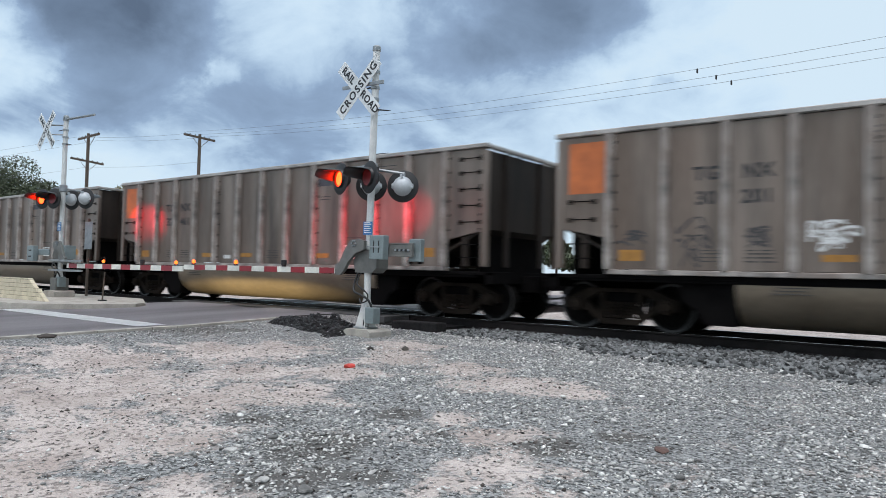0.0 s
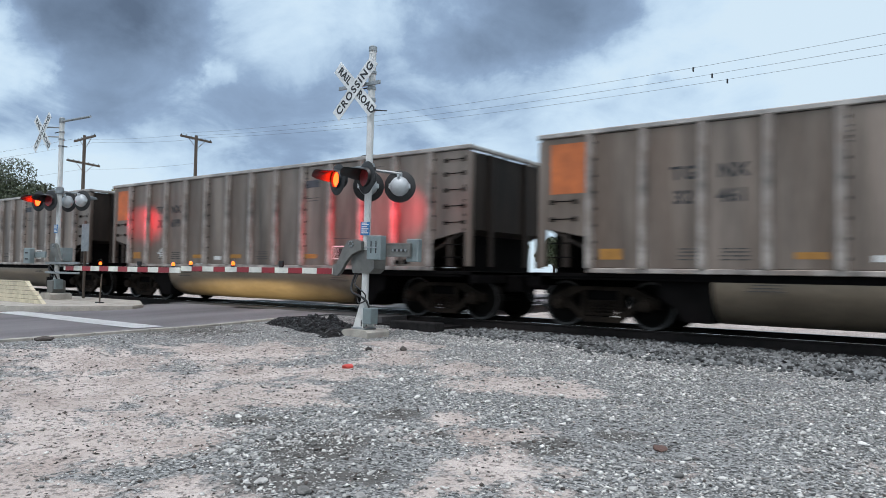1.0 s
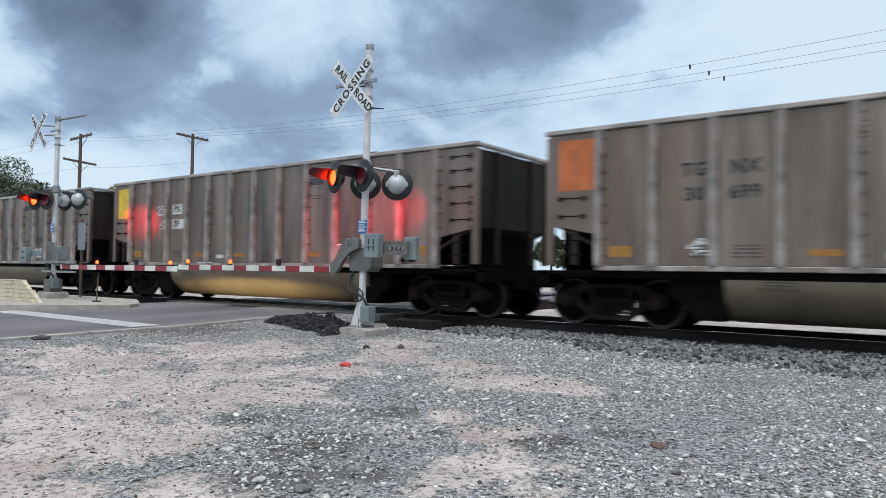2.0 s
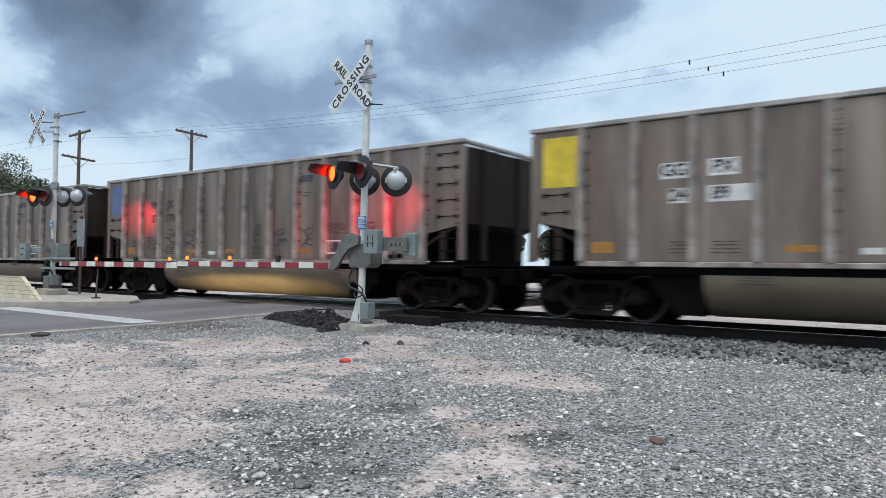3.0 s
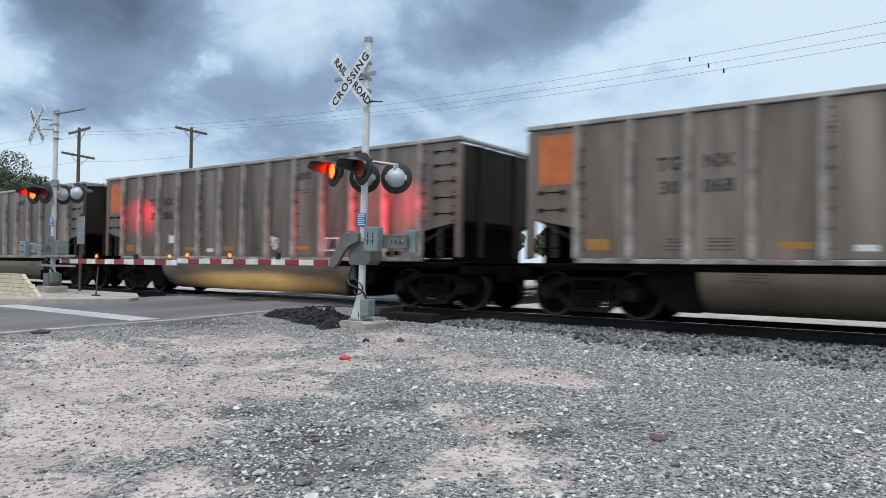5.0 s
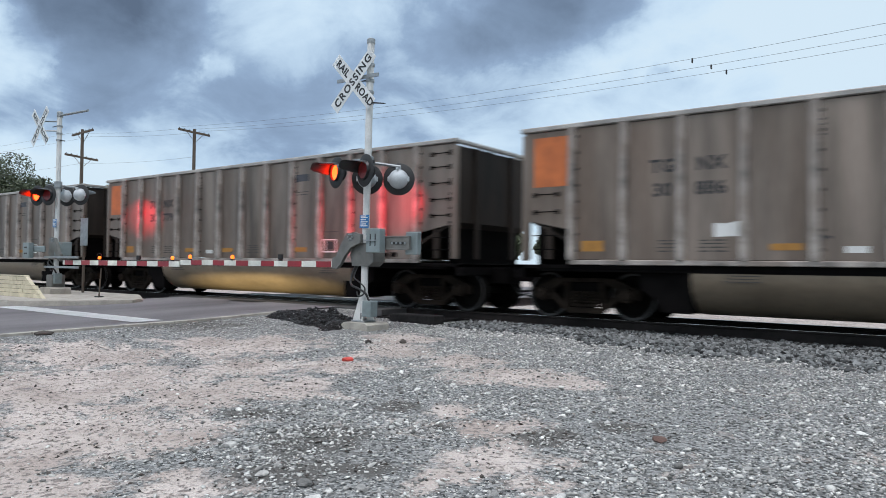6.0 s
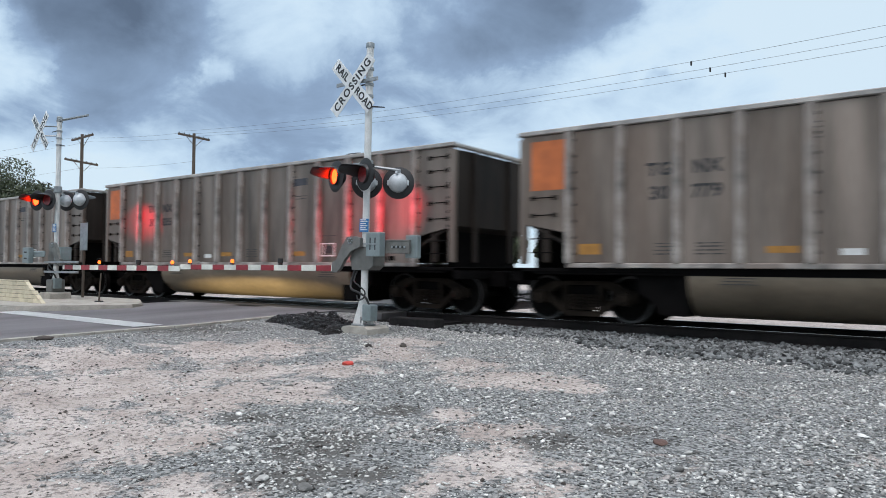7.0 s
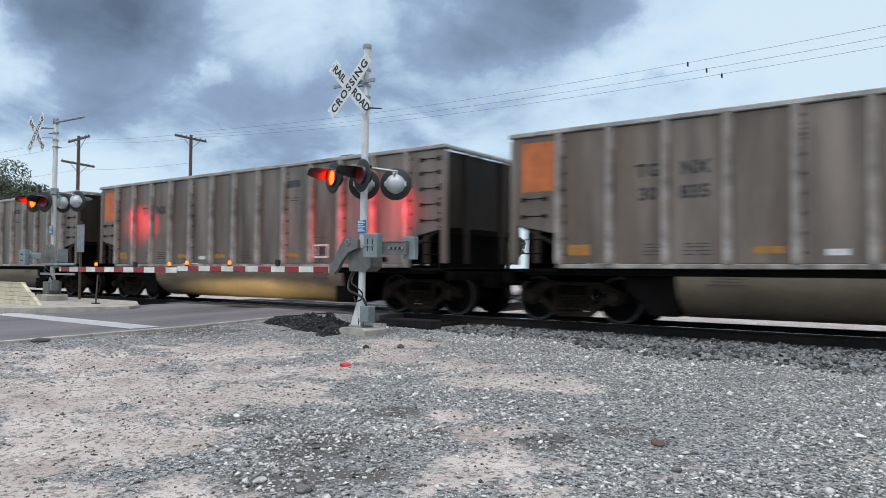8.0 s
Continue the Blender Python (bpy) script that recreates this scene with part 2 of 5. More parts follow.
def ground_material():
    mt = bpy.data.materials.new("gravelly_dirt")
    mt.use_nodes = True
    n, l = mt.node_tree.nodes, mt.node_tree.links
    b = n["Principled BSDF"]
    co = n.new("ShaderNodeTexCoord")

    def tex(s, d, r=0.55, dist=0.0):
        t = n.new("ShaderNodeTexNoise")
        t.inputs["Scale"].default_value, t.inputs["Detail"].default_value = s, d
        t.inputs["Roughness"].default_value, t.inputs["Distortion"].default_value = r, dist
        l.new(co.outputs["Object"], t.inputs[0])
        return t.outputs[0]

    def ramp(f, lo, hi, a=0.0, z=1.0):
        k = n.new("ShaderNodeMapRange")
        for i, v in enumerate((lo, hi, a, z)):
            k.inputs[i + 1].default_value = v
        l.new(f, k.inputs[0])
        return k.outputs[0]

    def mixed(f, a, c, mode="MIX"):
        k = n.new("ShaderNodeMix")
        k.data_type, k.blend_type = "RGBA", mode
        for i, v in ((0, f), (6, a), (7, c)):
            if isinstance(v, tuple):
                k.inputs[i].default_value = (*v, 1)
            elif isinstance(v, (int, float)):
                k.inputs[i].default_value = v
            else:
                l.new(v, k.inputs[i])
        return k.outputs[2]

    vor = n.new("ShaderNodeTexVoronoi")
    vor.inputs["Scale"].default_value = 46
    l.new(co.outputs["Object"], vor.inputs[0])
    grey = n.new("ShaderNodeSeparateColor")
    l.new(vor.outputs["Color"], grey.inputs[0])

    def attr(name):
        a = n.new("ShaderNodeAttribute")
        a.attribute_name = name
        return a.outputs["Fac"]

    def plus(a, c):
        k = n.new("ShaderNodeMath")
        l.new(a, k.inputs[0]), l.new(c, k.inputs[1])
        return k.outputs[0]
    stones = mixed(ramp(grey.outputs[0], 0, 1), (0.02, 0.021, 0.021), (0.43, 0.43, 0.42))
    dirt = mixed(ramp(tex(1.6, 6), 0.35, 0.65), (0.44, 0.365, 0.325), (0.65, 0.57, 0.525))
    dirt = mixed(ramp(tex(18, 6), 0.52, 0.62), dirt, (0.23, 0.195, 0.175))
    col = mixed(ramp(plus(attr("dirt"), ramp(tex(2.3, 8, 0.68, 0.5), 0.3, 0.7, -0.62, 0.62)), 0.28, 0.56), stones, dirt)
    # dark stains, and the shade painted between the ballast stones
    col = mixed(ramp(plus(attr("stain_gap_shade"), ramp(tex(2.8, 8, 0.68, 0.5), 0.3, 0.7, -0.45, 0.45)), 0.42, 0.75), col, (0.115, 0.108, 0.10))
    col = mixed(0.55, col, mixed(ramp(tex(70, 5), 0.3, 0.7), (0.5, 0.5, 0.5), (1.0, 1.0, 1.0)), "MULTIPLY")
    l.new(col, b.inputs["Base Color"])
    b.inputs["Roughness"].default_value = 0.9
    add = n.new("ShaderNodeMath")
    l.new(vor.outputs["Distance"], add.inputs[0]), l.new(tex(30, 5), add.inputs[1])
    bp = n.new("ShaderNodeBump")
    bp.inputs["Strength"].default_value, bp.inputs["Distance"].default_value = 0.6, 0.03
    l.new(add.outputs[0], bp.inputs["Height"]), l.new(bp.outputs[0], b.inputs["Normal"])
    return mt


M["ground"] = ground_material()
M["stone"] = material("crushed_stone", (0.50, 0.487, 0.463), 0.9, 0, 0.6, 1.25, 14, bump=0.5, fine=150, vary=0.72)
M["ballast"] = material("dark_crushed_stone", (0.135, 0.139, 0.138), 0.8, 0, 0.6, 1.4, 8, bump=0.3, fine=120, vary=0.97)
M["stone_tan"] = material("dusty_pebbles", (0.40, 0.35, 0.31), 0.9, 0, 0.75, 1.2, 8, bump=0.3, fine=120, vary=0.5)
M["stone_dark"] = material("dark_clods", (0.075, 0.062, 0.054), 0.9, 0, 0.75, 1.2, 8, bump=0.3, fine=120, vary=0.5)


# ---- mesh helpers ----
def mesh_of(name, bm, mat, smooth=False):
    me = bpy.data.meshes.new(name)
    bm.to_mesh(me)
    bm.free()
    me.materials.append(mat)
    if smooth:
        for f in me.polygons:
            f.use_smooth = True
        me.set_sharp_from_angle(angle=radians(40))
    return me


def part(name, bm, mat, parent=None, label="", smooth=False, m=None):
    me = bm if isinstance(bm, bpy.types.Mesh) else mesh_of(name, bm, mat, smooth)
    ob = new(name, me)
    ob.parent = parent
    if m is not None:
        ob.matrix_basis = m
    return tagged(ob, label)


def thing(name, label, category, m=Matrix(), group="", kind=""):
    ob = new(name)
    ob.empty_display_size = 0.2
    ob.matrix_basis = m
    return tagged(ob, label, category, group, kind)


def box(bm, x0, x1, y0, y1, z0, z1, bevel=0.0, m=None):
    mm = Matrix.Translation(((x0 + x1) / 2, (y0 + y1) / 2, (z0 + z1) / 2)) @ Matrix.Diagonal((x1 - x0, y1 - y0, z1 - z0, 1))
    r = bmesh.ops.create_cube(bm, size=1, matrix=(m @ mm) if m is not None else mm)
    if bevel:
        es = {e for v in r["verts"] for e in v.link_edges}
        bmesh.ops.bevel(bm, geom=list(es), offset=bevel, segments=1, affect="EDGES")
    return bm


def boxes(*args, bevel=0.0):
    bm = bmesh.new()
    for a in args:
        box(bm, *a, bevel=bevel)
    return bm


def cyl(bm, p0, p1, r0, r1=None, seg=16, caps=True):
    p0, p1 = Vector(p0), Vector(p1)
    d = p1 - p0
    m = Matrix.Translation((p0 + p1) / 2) @ d.to_track_quat("Z", "Y").to_matrix().to_4x4()
    bmesh.ops.create_cone(bm, cap_ends=caps, segments=seg, radius1=r0, radius2=r0 if r1 is None else r1, depth=d.length, matrix=m)
    return bm


def bend(pts, k=5):
    """A smooth curve through the points."""
    p = [Vector(q) for q in (pts[0], *pts, pts[-1])]
    out = []
    for a, b, c, d in zip(p, p[1:], p[2:], p[3:]):
        for i in range(k):
            t = i / k
            out.append(0.5 * (2 * b + (c - a) * t + (2 * a - 5 * b + 4 * c - d) * t * t + (3 * b - a - 3 * c + d) * t ** 3))
    return out + [p[-1]]


def tube(bm, pts, r, seg=8):
    for a, b in zip(pts, pts[1:]):
        cyl(bm, a, b, r, seg=seg)
    for q in pts[1:-1]:
        bmesh.ops.create_uvsphere(bm, u_segments=seg, v_segments=6, radius=r, matrix=Matrix.Translation(q))
    return bm


def prism(bm, pts, axis, a0, a1):
    """A polygon pushed out along an axis: pts are pairs in the two other axes, in order."""
    def place(u, v, a):
        return {"x": (a, u, v), "y": (u, a, v), "z": (u, v, a)}[axis]
    lo = [bm.verts.new(place(u, v, a0)) for u, v in pts]
    hi = [bm.verts.new(place(u, v, a1)) for u, v in pts]
    k = len(pts)
    fs = [bm.faces.new(lo), bm.faces.new(hi[::-1])]
    for i in range(k):
        fs.append(bm.faces.new((lo[i], hi[i], hi[(i + 1) % k], lo[(i + 1) % k])))
    bmesh.ops.recalc_face_normals(bm, faces=bm.faces[:])
    return bm


def lathe(bm, prof, m=Matrix(), seg=24):
    """prof: pairs (radius, along local z)."""
    rings = []
    for r, z in prof:
        if r < 1e-5:
            rings.append([bm.verts.new(m @ Vector((0, 0, z)))])
        else:
            rings.append([bm.verts.new(m @ Vector((r * math.cos(2 * math.pi * i / seg), r * math.sin(2 * math.pi * i / seg), z))) for i in range(seg)])
    for a, b in zip(rings, rings[1:]):
        for i in range(seg):
            q = [a[i % len(a)], a[(i + 1) % len(a)], b[(i + 1) % len(b)], b[i % len(b)]]
            q = [v for j, v in enumerate(q) if v not in q[:j]]
            if len(q) > 2:
                bm.faces.new(q)
    bmesh.ops.recalc_face_normals(bm, faces=bm.faces[:])
    return bm


def text_mesh(name, words, size, mat, bold=0.0, spacing=1.0):
    cu = bpy.data.curves.new(name, "FONT")
    cu.body, cu.size, cu.extrude, cu.offset, cu.space_character = words, size, 0.002, bold, spacing
    cu.align_x, cu.align_y = "CENTER", "CENTER"
    cu.resolution_u = 3
    ob = bpy.data.objects.new(name, cu)
    me = bpy.data.meshes.new_from_object(ob)
    me.name = name
    me.materials.clear()
    me.materials.append(mat)
    bpy.data.objects.remove(ob)
    return me


FACING_NEAR = pose(0, 0, 0, 90, 0, 0)        # lettering that reads from the camera's side of the track

# ---- plan: the track runs along x, its rail tops at z = 0 ----
TRACK_Y = 13.64          # centre line
RAILS = (TRACK_Y - 0.75, TRACK_Y + 0.75)
ROAD = (-18.4, -12.0)    # its kerbs, across the track


def smooth(a, b, v):
    t = min(1.0, max(0.0, (v - a) / (b - a)))
    return t * t * (3 - 2 * t)


def ground_height(x, y):
    z = -0.20 - 0.029 * min(9.7, max(0.0, 9.7 - y))
    z += 0.035 * (noise.noise(Vector((x * 0.45, y * 0.45, 3.1)))) + 0.015 * noise.noise(Vector((x * 1.7, y * 1.7, 7.7)))
    # level with the carriageway beside it, and well below it underneath
    beside = smooth(ROAD[1] + 2.6, ROAD[1] + 0.1, x) * smooth(ROAD[0] - 3, ROAD[0], x)
    z = z * (1 - beside) + beside * (road_height(y) - 0.03)
    if ROAD[0] + 0.3 < x < ROAD[1] - 0.15:
        z = road_height(y) - 0.25
    # ballast bed; the far verge lies a little lower
    bed = smooth(10.9, 12.2, y) * smooth(17.6, 15.8, y)
    if not ROAD[0] - 1 < x < ROAD[1] + 1.0:
        z = z * (1 - bed) + bed * -0.215
    if y > 17:
        z = -0.22 - 0.002 * (y - 17) + 0.03 * noise.noise(Vector((x * 0.4, y * 0.4, 1.0)))
        if ROAD[0] - 1 < x < ROAD[1] + 1:
            z -= 0.15
    return z


def road_height(y):
    return -0.01 - 0.10 * smooth(11.5, 7.0, y) - 0.012 * max(0.0, 7.0 - y) - 0.06 * smooth(16.5, 22, y)


BARE = ((-7.90, 3.75, 1.09, 1.53), (-5.65, 2.41, 0.58, 1.15), (-6.43, 4.34, 0.75, 0.84), (-5.28, 3.11, 0.58, 0.47), (-5.77, 5.06, 0.43, 0.50), (-6.43, 6.39, 0.52, 0.55),
        (-9.87, 4.83, 1.00, 0.84), (-5.38, 7.53, 0.48, 0.50), (-4.22, 7.05, 0.64, 0.46), (-3.49, 7.04, 0.35, 0.26), (-6.68, 7.78, 0.40, 0.61), (-7.50, 9.02, 0.53, 0.67),
        (-3.16, 5.01, 0.34, 0.24), (-2.55, 4.21, 0.35, 0.42), (-9.10, 6.81, 1.05, 0.85), (-3.82, 5.27, 0.21, 0.24), (-4.00, 2.64, 0.29, 0.26), (-4.51, 2.17, 0.34, 0.24), (-7.27, 5.71, 0.63, 0.64))
STAINED = ((-4.03, 3.78, 0.42, 0.38), (-3.65, 3.13, 0.33, 0.24), (-4.38, 5.12, 0.22, 0.22), (-2.60, 5.01, 0.25, 0.24), (-3.53, 4.72, 0.11, 0.13), (-5.16, 4.07, 0.33, 0.16), 
           (-12.94, 5.53, 0.69, 0.58), (-11.86, 7.58, 1.01, 0.81), (-2.29, 5.57, 0.23, 0.13), (-3.27, 3.49, 0.21, 0.15))


def patches(spots, x, y):
    """How far (x, y) lies inside soft worn patches that run along the camera's side of the lot."""
    v = 0.0
    for cx, cy, a, b in spots:
        u, w = (x - cx) * 0.8 + (y - cy) * 0.6, -(x - cx) * 0.6 + (y - cy) * 0.8
        v = max(v, 1.0 - 0.5 * math.hypot(u / a, w / b))
    return max(0.0, v)


def build_ground():
    def steps(near, far, a, b, fine):
        v = list(np.arange(a, b, fine))
        k = fine
        lo, hi = [a], [b]
        while lo[-1] > near:
            k *= 1.35
            lo.append(max(near, lo[-1] - k))
        k = fine
        while hi[-1] < far:
            k *= 1.35
            hi.append(min(far, hi[-1] + k))
        return sorted(set(lo[1:] + v + hi))
    xs, ys = steps(-1500, 1500, -24, 4, 0.14), steps(-400, 2500, -1, 18, 0.14)
    verts = [(x, y, ground_height(x, y)) for y in ys for x in xs]
    nx = len(xs)
    faces = [(j * nx + i, j * nx + i + 1, (j + 1) * nx + i + 1, (j + 1) * nx + i) for j in range(len(ys) - 1) for i in range(nx - 1)]
    me = bpy.data.meshes.new("ground")
    me.from_pydata(verts, [], faces)
    me.materials.append(M["ground"])
    # the second mask holds real stains plus painted shade under the ballast stones
    for name, spots in (("dirt", BARE), ("stain_gap_shade", STAINED)):
        a = me.attributes.new(name, "FLOAT", "POINT")
        a.data.foreach_set("value", [(1.3 * patches(spots, x, y) if name == "stain_gap_shade" else 1.1 * patches(spots, x, y) - 0.5 * ballasted(x, y)) + (0.95 * ballasted(x, y) if name == "stain_gap_shade" else 0) if -13 < x < 1 and 0 < y < 12 else (1.3 if name == "dirt" and y > 16.5 else 0.0) for x, y, _ in verts])
    for f in me.polygons:
        f.use_smooth = True
    tagged(new("ground", me), "pale gravelly dirt lot with pinkish bare patches", "ground", kind="structure")


def build_road():
    bm = bmesh.new()
    ys = [-60, -20, -5] + [0.5 * i for i in range(0, 24)] + [11.9]
    for sec in (ys, [15.4, 16, 17, 18, 19, 20, 22, 26, 40, 90, 200]):
        rows = []
        for y in sec:
            flare = 0.045 * max(0.0, 9.5 - y) ** 1.3 * 0.55 if y > -6 else 2.2
            rows.append([bm.verts.new((x, y, road_height(y) + 0.012 * (1 - abs(u) ** 2))) for u, x in
                         ((u, (ROAD[0] + ROAD[1] - flare) / 2 + u * (ROAD[1] - ROAD[0] + flare) / 2) for u in (-1, -0.6, -0.2, 0.2, 0.6, 1))])
        for a, b in zip(rows, rows[1:]):
            for i in range(5):
                bm.faces.new((a[i], a[i + 1], b[i + 1], b[i]))
    bmesh.ops.solidify(bm, geom=bm.faces[:], thickness=0.10)
    bmesh.ops.recalc_face_normals(bm, faces=bm.faces[:])
    road = tagged(new("road", mesh_of("road", bm, M["asphalt"])), "grey worn asphalt road leading over the tracks", "road", kind="structure")

    def strip(name, mat, quads, label):
        bm = bmesh.new()
        for x0, x1, y0, y1 in quads:
            k = max(1, int((y1 - y0) / 0.5))
            for i in range(k):
                a, b = y0 + (y1 - y0) * i / k, y0 + (y1 - y0) * (i + 1) / k
                q = [bm.verts.new((x, y, road_height(y) + 0.012 + 0.006)) for x, y in ((x0, a), (x1, a), (x1, b), (x0, b))]
                bm.faces.new(q)
        bmesh.ops.solidify(bm, geom=bm.faces[:], thickness=-0.004)
        bmesh.ops.recalc_face_normals(bm, faces=bm.faces[:])
        return part(name, bm, mat, road, label)
    strip("stop_line", M["road_paint"], [(ROAD[0] + 0.1, ROAD[1] - 0.15, 6.86, 7.46)], "worn white stop line")
    # concrete edging flush with the asphalt
    bm = bmesh.new()
    for i in range(22):
        y0, y1 = -1 + 0.5 * i, -0.52 + 0.5 * i
        v = [(ROAD[1] - 0.02, y0), (ROAD[1] + 0.16, y0), (ROAD[1] + 0.16, y1), (ROAD[1] - 0.02, y1)]
        lo = [bm.verts.new((x, y, road_height(y) - 0.2)) for x, y in v]
        hi = [bm.verts.new((x, y, road_height(y) + 0.008)) for x, y in v]
        bm.faces.new(hi)
        for a in range(4):
            bm.faces.new((lo[a], lo[(a + 1) % 4], hi[(a + 1) % 4], hi[a]))
    bmesh.ops.recalc_face_normals(bm, faces=bm.faces[:])
    tagged(new("road_edging", mesh_of("road_edging", bm, M["concrete"])), "pale concrete edging along the asphalt road", "edging", kind="structure")
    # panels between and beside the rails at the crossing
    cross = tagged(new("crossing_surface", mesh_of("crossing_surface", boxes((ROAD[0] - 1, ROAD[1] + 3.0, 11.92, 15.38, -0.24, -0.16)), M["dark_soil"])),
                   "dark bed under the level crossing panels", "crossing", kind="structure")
    for a, b in ((11.93, RAILS[0] - 0.06), (RAILS[0] + 0.12, RAILS[1] - 0.12), (RAILS[1] + 0.06, 15.35)):
        for i in range(5):
            x0 = ROAD[0] - 0.8 + i * 1.72
            part("panel", boxes((x0, x0 + 1.70, a, b, -0.155, -0.008), bevel=0.01), M["crossing_panel"], cross)


def build_track():
    prof = [(-0.075, -0.205), (0.075, -0.205), (0.075, -0.19), (0.014, -0.17), (0.012, -0.045), (0.036, -0.035), (0.036, -0.006),
            (-0.036, -0.006), (-0.036, -0.035), (-0.012, -0.045), (-0.014, -0.17), (-0.075, -0.19)]
    for y in RAILS:
        r = part("rail", prism(bmesh.new(), [(y + u, v) for u, v in prof], "x", -700, 700), M["rail"])
        tagged(r, "dark rusty steel rail with a polished head", "rail", "rails", "structure")
        part("rail_head", boxes((-700, 700, y - 0.033, y + 0.033, -0.006, 0.0), bevel=0.002), M["rail_head"], r, "polished running surface")
    me = mesh_of("tie", boxes((-0.115, 0.115, -1.3, 1.3, -0.17, 0.0), bevel=0.012), M["tie"])
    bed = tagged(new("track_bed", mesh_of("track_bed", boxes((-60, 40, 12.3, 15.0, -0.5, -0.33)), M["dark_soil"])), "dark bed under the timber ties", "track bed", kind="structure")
    i = 0
    while -40 + i * 0.55 < 16:
        x = -40 + i * 0.55
        i += 1
        if ROAD[0] - 1 < x < ROAD[1] + 3:
            continue
        part("tie", me, None, bed, m=pose(x, TRACK_Y + random.uniform(-0.04, 0.04), -0.215, 0, 0, random.uniform(-1, 1)))
    plate = mesh_of("tie_plate", boxes((-0.09, 0.09, -0.17, 0.17, -0.215, -0.204)), M["rail"])
    i = 0
    while -40 + i * 0.55 < 16:
        x = -40 + i * 0.55
        i += 1
        if not ROAD[0] - 1 < x < ROAD[1] + 3:
            part("tie_plate", plate, None, bed, m=pose(x, RAILS[0], 0))


def scatter(name, label, mat, count, area, size, flat, keep, seed, solid, height=ground_height):
    """Loose stones on the ground: uneven little polyhedra, joined into one object."""
    rng = np.random.default_rng(seed)
    if solid:
        bm = bmesh.new()
        bmesh.ops.create_icosphere(bm, subdivisions=1, radius=1)
        base = np.array([v.co[:] for v in bm.verts])
        tri = np.array([[v.index for v in f.verts] for f in bm.faces])
        bm.free()
    else:
        base = np.array([(1, 0, 0), (0, 1, 0), (-1, 0, 0), (0, -1, 0), (0.2, 0.1, 1), (0, 0, -0.6)], float)
        tri = np.array([(0, 1, 4), (1, 2, 4), (2, 3, 4), (3, 0, 4), (1, 0, 5), (2, 1, 5), (3, 2, 5), (0, 3, 5)])
    pts, n = [], 0
    while n < count:
        x, y = rng.uniform(area[0], area[1]), rng.uniform(area[2], area[3])
        n += 1
        if rng.uniform() < keep(x, y):
            pts.append((x, y, height(x, y)))
    pts = np.array(pts)
    k = len(pts)
    s = size[0] * (size[1] / size[0]) ** (rng.uniform(0, 1, k) ** 1.8)
    v = base[None] * (1 + rng.uniform(-0.48, 0.42, (k, len(base), 1))) * np.stack([rng.uniform(0.7, 1.3, k), rng.uniform(0.7, 1.3, k), rng.uniform(flat * 0.7, flat * 1.3, k)], 1)[:, None] * s[:, None, None]
    a = rng.uniform(0, 6.283, k)
    c, d = np.cos(a)[:, None], np.sin(a)[:, None]
    tip = rng.uniform(-0.5, 0.5, (k, 1))
    x, y, z = v[..., 0] * c - v[..., 1] * d, v[..., 0] * d + v[..., 1] * c, v[..., 2] + v[..., 0] * tip
    v = np.stack([x, y, z], -1) + pts[:, None] + np.array([0, 0, 1])[None, None] * (s * flat * rng.uniform(-0.1, 0.8, k))[:, None, None]
    f = tri[None] + (np.arange(k) * len(base))[:, None, None]
    me = bpy.data.meshes.new(name)
    me.vertices.add(k * len(base))
    me.vertices.foreach_set("co", v.ravel())
    me.loops.add(f.size)
    me.loops.foreach_set("vertex_index", f.ravel())
    me.polygons.add(f.size // 3)
    me.polygons.foreach_set("loop_start", np.arange(0, f.size, 3))
    me.update(calc_edges=True)
    me.materials.append(M[mat])
    return tagged(new(name, me), label, "gravel", kind="stuff")


def stony(x, y):
    if x < ROAD[1] + 0.3:
        return 0.0
    wave = 0.5 + 0.5 * noise.noise(Vector((x * 0.8, y * 0.8, 9.0)))
    v = 0.25 + 0.75 * smooth(0.25, 0.7, wave)
    v *= 1 - 0.92 * min(1.0, 1.3 * patches(BARE, x, y))
    return max(v, 0.7 * patches(STAINED, x, y)) * (0.45 + 0.55 * smooth(-7.5, -4.5, x + 0.35 * (y - 5)))


def ballasted(x, y):
    edge = 10.25 + 0.30 * max(0.0, -2.5 - x) + 0.5 * noise.noise(Vector((x * 0.7, y * 0.7, 4.0)))
    return smooth(edge - 0.9, edge + 0.5, y) * (1.0 if x > -8.6 else 0.0) * (1 if y < RAILS[0] - 0.10 or RAILS[0] + 0.1 < y else 0)


